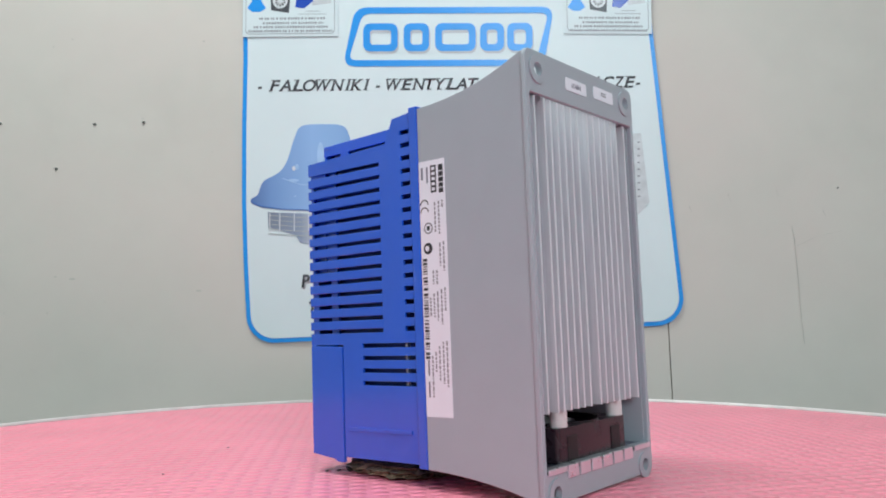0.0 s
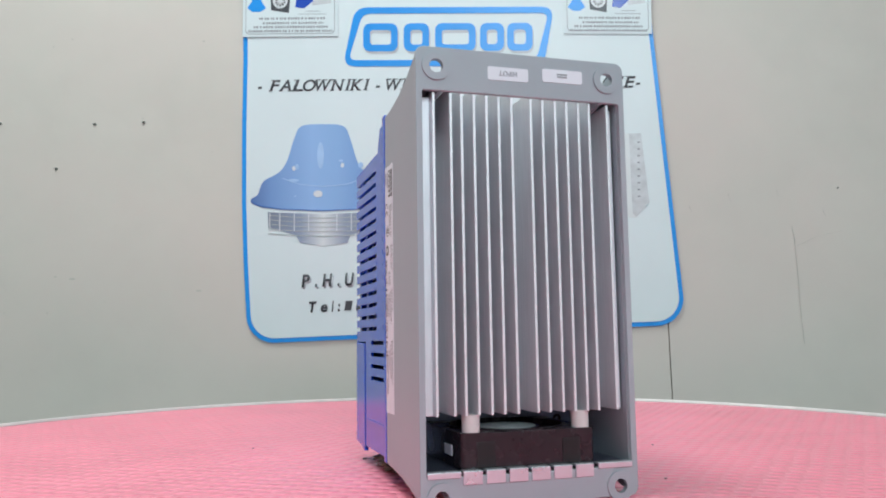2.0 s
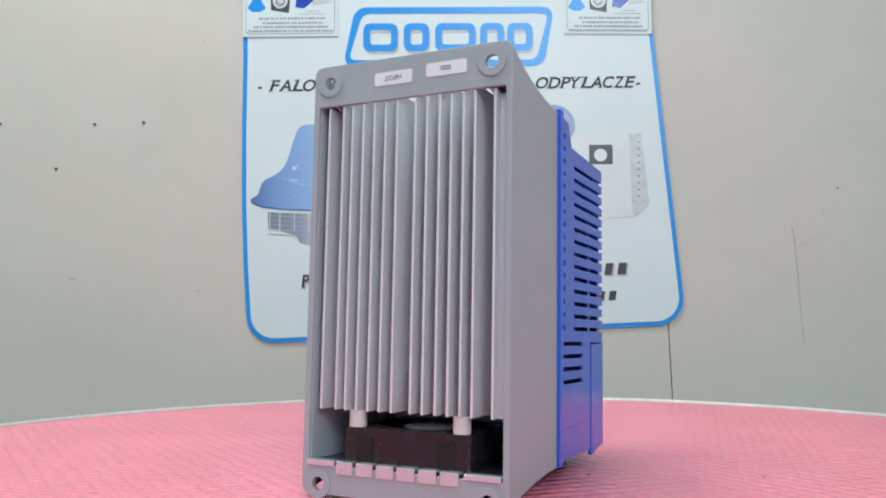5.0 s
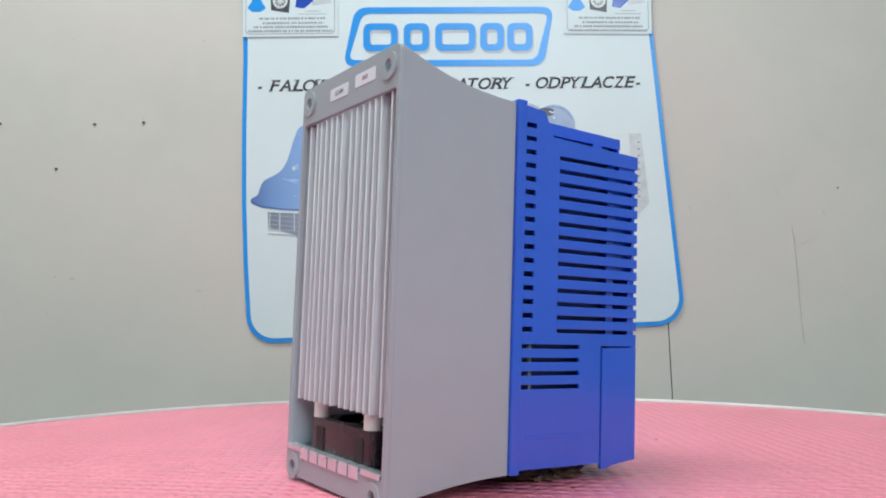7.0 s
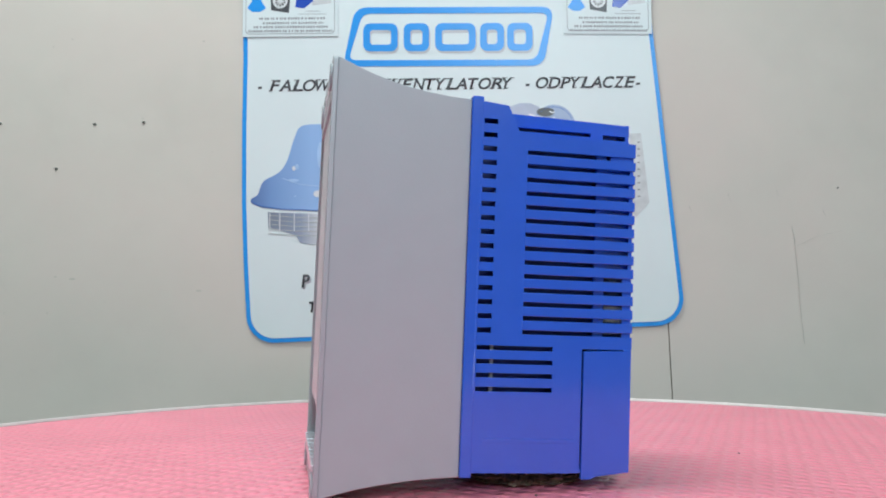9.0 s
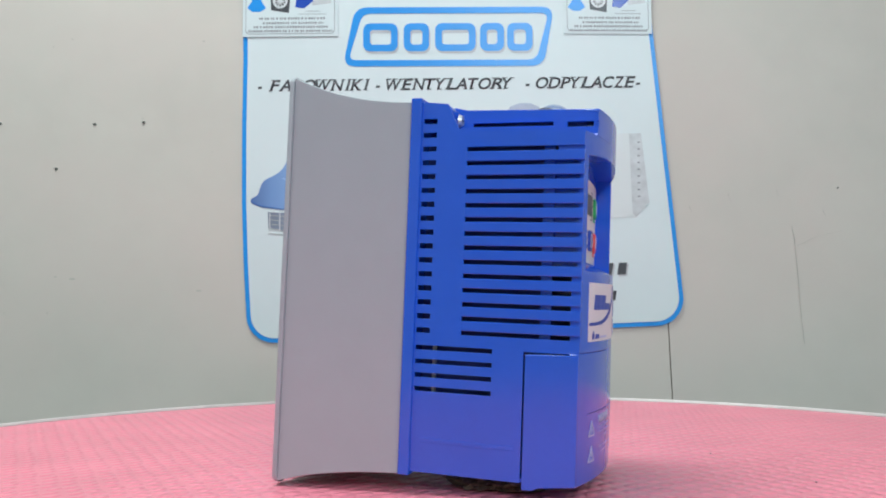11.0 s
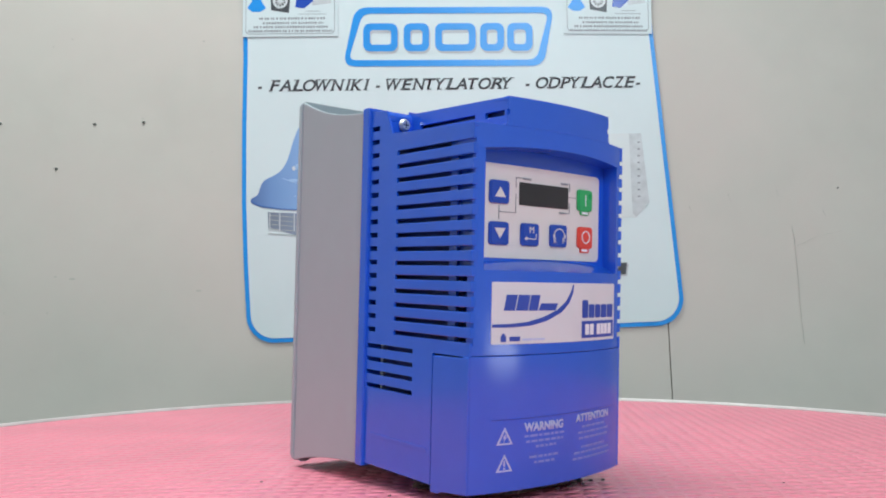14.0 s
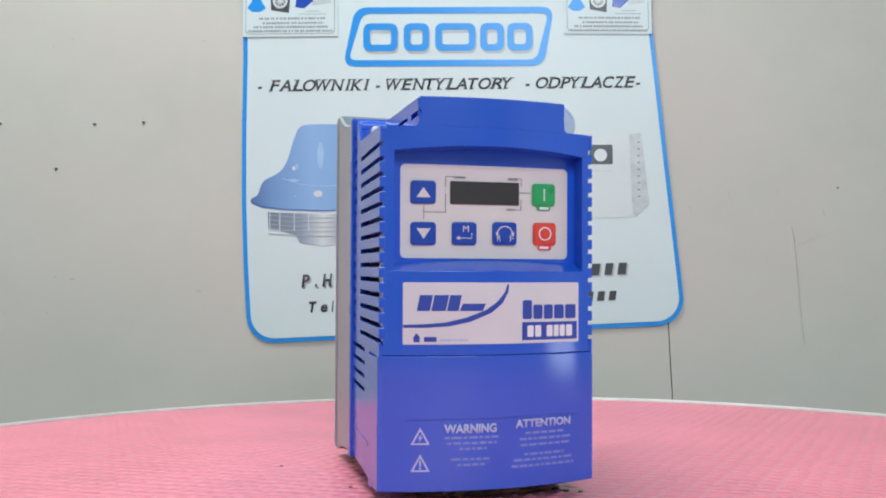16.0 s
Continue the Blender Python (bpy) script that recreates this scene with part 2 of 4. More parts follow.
def slice_place(own, place, thick, cut):
    if cut:
        us = [v.co.x for v in own.verts]
        u = math.ceil(min(us) / cut) * cut
        while u < max(us):
            bmesh.ops.bisect_plane(own, geom=own.verts[:] + own.edges[:] + own.faces[:], plane_co=(u, 0, 0), plane_no=(1, 0, 0), dist=1e-5)
            u += cut
    for v in own.verts:
        v.co = Vector(place(v.co.x, v.co.y)) * MM
    ret = bmesh.ops.extrude_face_region(own, geom=own.faces[:], use_keep_orig=True)
    for g in ret["geom"]:
        if isinstance(g, bmesh.types.BMVert):
            g.co += Vector(thick) * MM


def rect(u0, u1, v0, v1, r=0.0, n=4):
    """Outline of a rectangle, corners rounded by r."""
    if not r:
        return [(u0, v0), (u1, v0), (u1, v1), (u0, v1)]
    out = []
    for cu, cv, a0 in ((u1 - r, v0 + r, -90), (u1 - r, v1 - r, 0), (u0 + r, v1 - r, 90), (u0 + r, v0 + r, 180)):
        out += [(cu + r * math.cos(radians(a0 + 90 * i / n)), cv + r * math.sin(radians(a0 + 90 * i / n))) for i in range(n + 1)]
    return out


def round_poly(pts, r, n=5):
    """Outline of a polygon with its corners rounded."""
    out = []
    for i, p in enumerate(pts):
        p = Vector(p)
        a, b = Vector(pts[i - 1]), Vector(pts[(i + 1) % len(pts)])
        p0, p1 = p + (a - p).normalized() * r, p + (b - p).normalized() * r
        for k in range(n + 1):
            t = k / n
            out.append(tuple((1 - t) ** 2 * p0 + 2 * t * (1 - t) * p + t * t * p1))
    return out


def circle(cu, cv, r, n=20, squash=1.0):
    return [(cu + r * math.cos(2 * math.pi * i / n), cv + squash * r * math.sin(2 * math.pi * i / n)) for i in range(n)]


def stroke(points, w):
    """Outline of a line of width w through the points."""
    left, right = [], []
    for i, p in enumerate(points):
        a, b = points[max(0, i - 1)], points[min(len(points) - 1, i + 1)]
        d = Vector((b[0] - a[0], b[1] - a[1])).normalized() * w / 2
        left.append((p[0] - d.y, p[1] + d.x))
        right.append((p[0] + d.y, p[1] - d.x))
    return left + right[::-1]


def letters(text, height, place, thick, width=0.0, shear=0.0, bold=0.0, cut=0.0, bm=None):
    """Words as a flat mesh: capitals of that height in mm, squeezed to width; place as in plate()."""
    cu = bpy.data.curves.new("words", "FONT")
    cu.body, cu.size, cu.shear, cu.offset = text, height / 0.7, shear, bold
    cu.resolution_u = 3
    ob = bpy.data.objects.new("words", cu)
    me = bpy.data.meshes.new_from_object(ob)
    own = bmesh.new()
    own.from_mesh(me)
    for junk in (me,):
        bpy.data.meshes.remove(junk)
    bpy.data.objects.remove(ob)
    bpy.data.curves.remove(cu)
    bmesh.ops.remove_doubles(own, verts=own.verts, dist=1e-5)
    xs = [v.co.x for v in own.verts]
    k = width / (max(xs) - min(xs)) if width else 1.0
    x0 = min(xs)
    for v in own.verts:
        v.co.x = (v.co.x - x0) * k
        v.co.z = 0
    slice_place(own, place, thick, cut)
    return merge(bm, own)


# ---- room ----
def room():
    def wall(name, b, mat, label):
        return tagged(part(name, b, mat), label, "wall", kind="structure")
    yw = 600
    seam = lambda z, g: 286.5 + g - 0.037 * (z + 28)
    wall("wall_north", plate([(-1500, -750), (seam(-750, 0), -750), (seam(1900, 0), 1900), (-1500, 1900)], [], lambda u, v: (u, yw, v), (0, 12, 0)), WALLP, "cream painted wall board with old screw heads")
    wall("wall_north_panel", plate([(seam(-750, 1.6), -750), (1500, -750), (1500, 1900), (seam(1900, 1.6), 1900)], [], lambda u, v: (u, yw + 0.6, v), (0, 12, 0)), WALLP, "cream painted wall board beside an open joint")
    wall("wall_north_backing", box(-1500, 1500, yw + 14, yw + 60, -750, 1900), DARK, "dark backing behind the wall boards")
    # the room's unseen sides, floor and ceiling, added to close it
    wall("wall_west", box(-1560, -1500, -2300, yw, -750, 1900), ROOMWALL, "plain pale side wall")
    b = box(1500, 1560, -2300, -1150, -750, 1900)
    box(1500, 1560, -750, yw, -750, 1900, bm=b)
    box(1500, 1560, -1150, -750, -750, -310, bm=b)
    box(1500, 1560, -1150, -750, -30, 1900, bm=b)
    wall("wall_east", b, ROOMWALL, "plain pale side wall with a small low window opening")
    # opening made only behind the added fill lamp
    b = box(-1500, 100, -2300, -2240, -750, 1900)
    box(1000, 1500, -2300, -2240, -750, 1900, bm=b)
    box(100, 1000, -2300, -2240, -750, 850, bm=b)
    box(100, 1000, -2300, -2240, 1750, 1900, bm=b)
    wall("wall_south", b, ROOMWALL, "plain pale unseen wall with an added lamp opening")
    tagged(part("floor", box(-1560, 1560, -2300, yw, -800, -750), FLOOR), "grey concrete floor", "floor", kind="structure")
    tagged(part("ceiling", box(-1560, 1560, -2300, yw, 1900, 1950), CEIL), "white painted ceiling", "ceiling", kind="structure")


room()


def wall_marks():
    """Screw heads, a hairline scratch and small scuffs on the wall."""
    b = tube(1.5, 1.4, (0, 0, 0), "Y", radius2=2.0, segments=16)
    box(-2.4, 2.4, -0.3, 0.3, -0.35, 0.35, bm=b)
    tagged(part("screw", b, NAIL), "small grey screw head sunk in the wall board", "screw", group="wall screws")
    first = bpy.data.objects["screw"]
    first.matrix_basis = pose(-0.473, 0.5985, 0.336)
    for x, z in ((-0.408, 0.338), (-0.523, 0.276), (0.512, 0.247), (-0.599, 0.337)):
        copy_thing(first, pose(x, 0.5985, z) if x < 0.28 else pose(x, 0.5993, z) @ Matrix.Scale(0.65, 4))
    rng = random.Random(5)
    face = lambda u, v: (u, 599.9, v)
    lines = [([(452, 182), (455, 140), (457, 95), (461, 42)], 0.5), ([(455, 170), (480, 182), (515, 190)], 0.2), ([(449, 196), (452, 183)], 0.5)]
    lines += [([(u - 1.3, v + 5), (u, v), (u + 2, v - 5)], 0.35) for u, v in ((368, 234), (316, 220), (431, 242), (492, 215))]
    for pts, w in lines:
        tagged(part("scratch", plate(stroke(pts, w), [], face, (0, -0.3, 0)), SCUFF), "thin dark scratch in the wall paint", "scratch", group="wall scratches")
    b = None
    for i in range(16):
        u, v = rng.uniform(-590, -300), rng.uniform(-20, 470)
        b = plate(circle(u, v, rng.uniform(0.4, 1.1), 7, rng.uniform(0.3, 0.9)), [], lambda a, c: (a, 599.8, c), (0, -0.25, 0), b)
    for u, v, r in ((-331, 114, 4.0), (-498, 130, 4.5), (-520, 133, 2.0), (-330, 448, 2.0)):
        b = plate(circle(u, v, r, 9, 0.35), [], lambda a, c: (a, 599.8, c), (0, -0.25, 0), b)
    tagged(part("scuff_marks", b, SCUFF), "small brown scuffs on the cream wall", "marks", kind="stuff")


wall_marks()


# ---- poster ----
def poster():
    root = empty("advertising_poster")
    tagged(root, "glossy white advertising poster with a blue border, fixed to the wall", "poster")
    root.matrix_basis = pose(0, 0.598, 0)

    def at(off):
        return lambda u, v: (u, -off, v)

    def edge_left(v):
        return -277 + (505 - v) * 0.0205

    def edge_right(v):
        return 266 + (505 - v) * 0.0885

    def outline(inset, r):
        """A sheet hung askew: the right edge leans outward, the foot rises to the right."""
        top, bl, br = 640.0, 46.0 + inset, 66.0 + inset
        out = [(edge_left(top) + inset, top)] + [(edge_left(v) - b + inset, v) for v, b in ((420, 0.5), (330, 3.0), (230, 4.0), (150, 2.5))]
        x0, x1 = edge_left(60) + inset, edge_right(80) - inset
        for i in range(9):
            a = radians(180 + 90 * i / 8)
            out.append((x0 + r + r * math.cos(a), bl + r + r * math.sin(a)))
        for i in range(9):
            a = radians(270 + 90 * i / 8)
            out.append((x1 - r + r * math.cos(a), br + r + r * math.sin(a)))
        out.append((edge_right(top) - inset, top))
        return out

    part("border", plate(outline(0, 36), [], at(0), (0, -0.8, 0)), SKYBLUE, root, "bright blue border")
    part("sheet", plate(outline(5.8, 31), [], at(1.1), (0, -0.5, 0)), SHEET, root, "glossy white printed foil")
    o = 1.9
    t = (0, -0.25, 0)
    # frame of the company mark, plain blocks in it
    quad = lambda k: [(-127 + k * 1.15, 492 - k), (139 - k * 0.85, 492 - k), (125 - k * 1.15, 411.5 + k), (-143 + k * 0.85, 411.5 + k)]
    part("logo_frame", plate(round_poly(quad(0), 17), [round_poly(quad(8.6), 11)], at(o), t), SKYBLUE, root, "blue slanted logo frame")
    for u0, u1 in ((-116, -70), (-62, -28), (-20, 34), (40, 72), (76, 110)):
        part("logo_block", plate([(u + 1.5, v - 2.0) for u, v in rect(u0, u1, 431, 468, 9)], [[(u + 1.5, v - 2.0) for u, v in rect(u0 + 9, u1 - 9, 440, 459, 4)]], at(o - 0.15), t), SHADEPRINT, root)
        part("logo_block", plate(rect(u0, u1, 432, 470, 9), [rect(u0 + 9, u1 - 9, 441, 461, 4)], at(o + 0.15), t), SKYBLUE, root, "plain blue shape of the company mark")
    # headline
    advance = {"F": 610, "A": 690, "L": 611, "O": 722, "W": 889, "N": 722, "I": 389, "K": 667, "E": 667, "T": 611, "Y": 611, "R": 667, "D": 722, "P": 611, "C": 667, "Z": 611, "-": 340}
    foot = {"F": (0.08,), "A": (0.02, 0.96), "L": (0.1,), "N": (0.06,), "I": (0.5,), "K": (0.1, 0.92), "T": (0.5,), "Y": (0.5,), "R": (0.1, 0.95), "P": (0.1,), "E": (0.04,), "D": (0.04,)}
    head = {"L": (0.1,), "W": (0.02, 0.52, 0.98), "N": (0.04, 0.94), "I": (0.5,), "K": (0.1, 0.88), "Y": (0.04, 0.96), "F": (0.04,), "E": (0.04,), "D": (0.04,), "P": (0.04,), "R": (0.04,)}
    cap, lean_u = 15.2, 0.26
    for word, u, w in (("-", -256, 7), ("FALOWNIKI", -240, 132), ("-", -99, 7), ("WENTYLATORY", -85, 168), ("-", 100, 7), ("ODPYLACZE-", 114, 140)):
        rise = 378.5 + (u + 256) * 0.007
        k = w / sum(advance[ch] for ch in word)
        b, x = None, u
        for ch in word:
            wide = advance[ch] * k
            place = lambda a, c, x=x, wide=wide, ch=ch: (x - (0.13 if ch == "A" else 0.02) * wide + a, -o, rise + c + (x + a - u) * 0.007)
            if ch == "I":
                stem = [(x + 0.42 * wide + dx + c * lean_u, rise + c + (x - u) * 0.007) for dx, c in ((-1.5, 0), (1.5, 0), (1.5, cap), (-1.5, cap))]
                b = plate(stem, [], at(o), t, b)
            else:
                b = letters(ch, cap, place, t, wide * (0.8 if ch == "-" else 1.03), shear=lean_u, bold=0.35, bm=b)
            for spots, v in ((foot.get(ch, ()), 0.0), (head.get(ch, ()), cap - 1.1)):
                for f in spots:
                    cx = x + (0.42 * wide if ch == "I" else f * (1.03 * wide - cap * lean_u)) + v * lean_u
                    b = plate(rect(cx - 2.6, cx + 2.6, rise + v + (x - u) * 0.007, rise + v + 1.1 + (x - u) * 0.007), [], at(o + 0.1), t, b)
            x += wide
        part("headline_word", b, TEXTDARK, root, "dark slanted serif capitals")
    # roof fan picture
    half = [(0, 334.0), (18, 333.6), (24, 332.8), (28.5, 331.2), (31.5, 329), (33.5, 326), (37, 317), (40.5, 306.7), (43.5, 296), (46.5, 286.5), (49.5, 280), (53, 275), (57, 270.6), (61.5, 267.3), (68, 264), (74.5, 261), (78.5, 258), (81, 254.5), (83, 250), (84, 245.5), (86.5, 239.5), (91, 237), (94.5, 235), (96, 231.5), (93, 227.7), (79.5, 223), (57, 220.4), (0, 218)]
    hood = [(-170 - a * 0.98, v) for a, v in half] + [(-170 + a * 0.98, v) for a, v in half[-2:0:-1]]
    pic = part("fan_picture", plate(hood, [], at(o), t), HOODBLUE, root, "printed picture of a blue roof fan")
    part("hood_highlight", plate(circle(-172, 292, 4.5, 16, 4.0), [], at(o + 0.3), t), HOODLIGHT, pic)
    part("hood_highlight", plate(stroke([(-222, 262), (-211, 257.5), (-200, 254), (-184, 252), (-168, 251), (-152, 252), (-136, 254), (-126, 257.5), (-116, 262)], 1.2), [], at(o + 0.3), t), HOODLIGHT, pic)
    part("hood_highlight", plate(circle(-175, 241, 6, 14, 0.75), [], at(o + 0.4), t), CAGELIGHT, pic)
    for u, v in ((-207, 275), (-143, 279)):
        part("hood_highlight", plate(circle(u, v, 2.4, 10, 1.3), [], at(o + 0.4), t), CAGELIGHT, pic)
    part("hood_shade", plate(stroke([(-263, 231), (-252, 225.5), (-225, 221), (-168, 218.6), (-111, 221), (-84, 225.5), (-73, 231)], 1.4), [], at(o + 0.3), t), HOODDARK, pic)
    for u, v, r, k in ((-207, 259, 7.0, 0.3), (-203, 277, 2.6, 1.5), (-119, 279, 3.4, 1.1), (-145, 285, 3.2, 0.5), (-110, 263, 5.0, 0.35), (-96, 241, 5.0, 0.25), (-205, 238, 1.2, 1.0)):
        part("hood_glint", plate(circle(u, v, r, 14, k), [], at(o + 0.45), t), HOODLIGHT, pic)
    part("cage", plate([(-241, 217), (-168, 214), (-95, 217), (-96, 196), (-130, 187), (-168, 184), (-206, 187), (-240, 197)], [], at(o), t), CAGEGREY, pic)
    for i in range(5):
        v = 213 - i * 6
        part("cage_wire", plate(stroke([(-240, v), (-205, v - 3), (-168, v - 4), (-130, v - 3), (-97, v)], 0.9), [], at(o + 0.3), t), HUBGREY, pic)
    for u in (-238, -225, -206, -187, -150, -131, -110):
        part("cage_bar", plate(stroke([(u, 216), (u, 192)], 1.1), [], at(o + 0.5), t), CAGELIGHT, pic)
    part("inlet", plate([(-204, 187), (-168, 183), (-132, 187), (-136, 176), (-168, 172), (-198, 176)], [], at(o), t), CAGEGREY, pic)
    # cabinet picture
    pic = part("cabinet_picture", plate([(130, 319), (236, 320), (240, 214), (244, 208), (130, 208)], [], at(o), t), BOXPRINT, root, "printed picture of a pale control cabinet")
    part("cabinet_side", plate([(236, 320), (252, 320), (261, 228), (244, 209), (239, 214)], [], at(o + 0.2), t), BOXSIDE, pic)
    part("dial_plate", plate(rect(183, 214, 279, 305, 1), [], at(o + 0.3), t), TEXTDARK, pic)
    part("dial", plate(circle(198, 291, 8.5, 18), [], at(o + 0.6), t), CAGELIGHT, pic)
    part("print_line", plate(rect(186, 212, 269.5, 270.4), [], at(o + 0.3), t), BOXSIDE, pic)
    for i in range(9):
        part("louvre", plate(stroke([(247 - i * 0.15, 308 - i * 9), (250 - i * 0.05, 308 - i * 9)], 2), [], at(o + 0.5), t), CARDINK, pic)
    # motor picture between them
    pic = part("motor_picture", plate([(74, 348), (80, 357), (92, 361), (106, 361), (118, 356), (120, 310), (74, 310)], [], at(o), t), MOTORGREY, root, "printed picture of a grey deduster motor")
    part("motor_dome", plate(circle(137, 331, 28, 28), [], at(o + 0.3), t), MOTORBLUE, pic)
    part("motor_cap", plate(circle(126, 349, 12, 18, 0.5), [], at(o + 0.6), t), TEXTDARK, pic)
    part("motor_glint", plate(stroke([(131, 350), (135, 348), (138, 349)], 1.6), [], at(o + 0.9), t), CAGELIGHT, pic)
    part("motor_glint", plate(circle(137, 341, 1.3, 8), [], at(o + 0.9), t), CAGELIGHT, pic)
    part("motor_glint", plate(stroke([(104, 346), (113, 343), (122, 342)], 2.6), [], at(o + 0.9), t), CAGELIGHT, pic)
    part("motor_rim", plate(stroke([(137 + 25 * math.cos(radians(a)), 331 + 25 * math.sin(radians(a))) for a in range(20, 161, 10)], 0.9), [], at(o + 0.6), t), HOODDARK, pic)
    # address lines, unreadable or private: bars
    u = -196
    for ch, wide in (("P", 11), (".", 3.2), ("H", 13), (".", 3.2), ("U", 12), (".", 3.2)):
        for off, du, mat in ((-0.1, 2.0, SHADEPRINT), (0.2, 0.0, TEXTDARK)):
            place = lambda a, c, u=u, off=off, du=du: (u + du + a, -(o + off), 118.6 - du + c + (u + a + 196) * 0.034)
            part("address_letter", letters(ch, 15.8 if ch != "." else 15.0, place, t, wide, shear=0.15, bold=0.7), mat, root)
        u += wide + 6.6
    for w in (11, 10, 11, 11, 10, 10, 11, 10, 10, 11, 10, 10, 9, 10, 10, 10, 10, 11, 10, 11):
        if u + w > 236:
            break
        h = 3 if w < 4 else 15.5
        part("address_bar", plate([(a + 2 + (c - 118) * 0.15, c - 2 + (a + 196) * 0.034) for a, c in rect(u, u + w, 119, 119 + h)], [], at(o - 0.1), t), SHADEPRINT, root)
        part("address_bar", plate([(a + (c - 118) * 0.15, c + (a + 196) * 0.034) for a, c in rect(u, u + w, 119, 119 + h)], [], at(o + 0.2), t), TEXTDARK, root)
        u += w + 7
    u = -186
    for ch, wide in (("T", 10), ("e", 9), ("l", 2.6), (":", 3.0)):
        place = lambda a, c, u=u: (u + a, -(o + 0.2), 86 + c + (u + a + 186) * 0.034)
        part("phone_letter", letters(ch, 13.0, place, t, wide, shear=0.15, bold=0.8), TEXTDARK, root)
        u += wide + 5.4
    for w in (9, 9, 9, 9, 9, 9, 9, 9, 9, 9, 9, 9, 9, 9, 9, 9, 9, 9, 9, 9, 9, 9, 9, 9):
        if u + w > 228:
            break
        part("phone_bar", plate([(a + (c - 86) * 0.15, c + (a + 186) * 0.034) for a, c in rect(u, u + w, 86, 98.5)], [], at(o + 0.2), t), TEXTDARK, root)
        u += w + 6
    # two visiting cards over the upper corners
    for x0, x1, zb, slant in ((-277, -150, 452, 0.005), (152, 269, 455, -0.008)):
        card = empty("visiting_card")
        tagged(card, "small white printed card stuck over the poster corner", "card", group="cards on the poster")
        card.matrix_basis = pose(0, 0.598, 0)
        sh = lambda off, zb=zb, slant=slant, x0=x0: (lambda a, c: (a, -off, c + (a - x0) * slant))
        part("card_sheet", plate(rect(x0, x1, zb, 580, 0.5), [], sh(2.6), (0, -0.5, 0)), SHEET, card, "white card")
        part("card_line", plate(rect(x0 + 4, x1 - 4, zb + 3.5, 575, 5), [rect(x0 + 4.7, x1 - 4.7, zb + 4.2, 574, 4.6)], sh(3.2), (0, -0.2, 0)), CARDINK, card)
        k = (x1 - x0) / 127
        part("card_picture", plate([(x0 + a * k, c) for a, c in ((6, 491), (12, 500), (15, 520), (22, 520), (25, 500), (31, 491), (24, 486), (13, 486))], [], sh(3.2), (0, -0.2, 0)), SKYBLUE, card)
        part("card_picture", plate([(x0 + a * k, c) for a, c in ((38, 488), (37, 505), (40, 520), (58, 520), (63, 505), (62, 484), (50, 486))], [], sh(3.2), (0, -0.2, 0)), TEXTDARK, card)
        part("card_picture_rim", plate(circle(x0 + 50 * k, 500, 10, 14), [circle(x0 + 50 * k, 500, 7, 14)], sh(3.5), (0, -0.2, 0)), CAGELIGHT, card)
        for i in range(5):
            a = math.pi * i / 5
            part("card_picture_spoke", plate(stroke([(x0 + 50 * k - 8 * math.cos(a), 500 - 8 * math.sin(a)), (x0 + 50 * k + 8 * math.cos(a), 500 + 8 * math.sin(a))], 1.6), [], sh(3.8 + 0.15 * i), (0, -0.1, 0)), CAGELIGHT, card)
        part("card_picture", plate([(x0 + a * k, c) for a, c in ((70, 492), (74, 520), (92, 520), (94, 500), (82, 490))], [], sh(3.2), (0, -0.2, 0)), KEYBLUE, card)
        part("card_picture", plate([(x0 + a * k, c) for a, c in ((93, 494), (93, 520), (118, 520), (118, 497))], [], sh(3.0), (0, -0.2, 0)), BOXSIDE, card)
        rng = random.Random(3)
        for v, a0, a1, h in ((475, 22, 110, 3.0), (469, 27, 108, 2.6), (463.5, 15, 114, 2.8), (458, 8, 120, 2.8)):
            a = a0
            while a < a1:
                w = rng.uniform(1.6, 3.0)
                part("print_bar", plate([(x0 + q * k, c) for q, c in rect(a, min(a1, a + w), v, v + h)], [], sh(3.2), (0, -0.15, 0)), CARDINK, card)
                a += w + rng.choice((0.9, 0.9, 1.1, 2.4))
        part("print_line", plate([(x0 + q * k, c) for q, c in rect(74, 112, 482, 482.6)], [], sh(3.2), (0, -0.15, 0)), CARDINK, card)
        part("print_line", plate([(x0 + q * k, c) for q, c in rect(84, 104, 486, 486.6)], [], sh(3.2), (0, -0.15, 0)), CARDINK, card)


poster()


# ---- turning table ----
R_TABLE = 448.0


def ring(profile, segments=160):
    """Revolved closed profile of (radius, height) in mm."""
    own = bmesh.new()
    rows = [[own.verts.new((r * math.cos(a) * MM, r * math.sin(a) * MM, h * MM)) for a in (2 * math.pi * i / segments for i in range(segments))] for r, h in profile]
    for a, b in zip(rows, rows[1:] + rows[:1]):
        for i in range(segments):
            own.faces.new((a[i], a[(i + 1) % segments], b[(i + 1) % segments], b[i]))
    return own


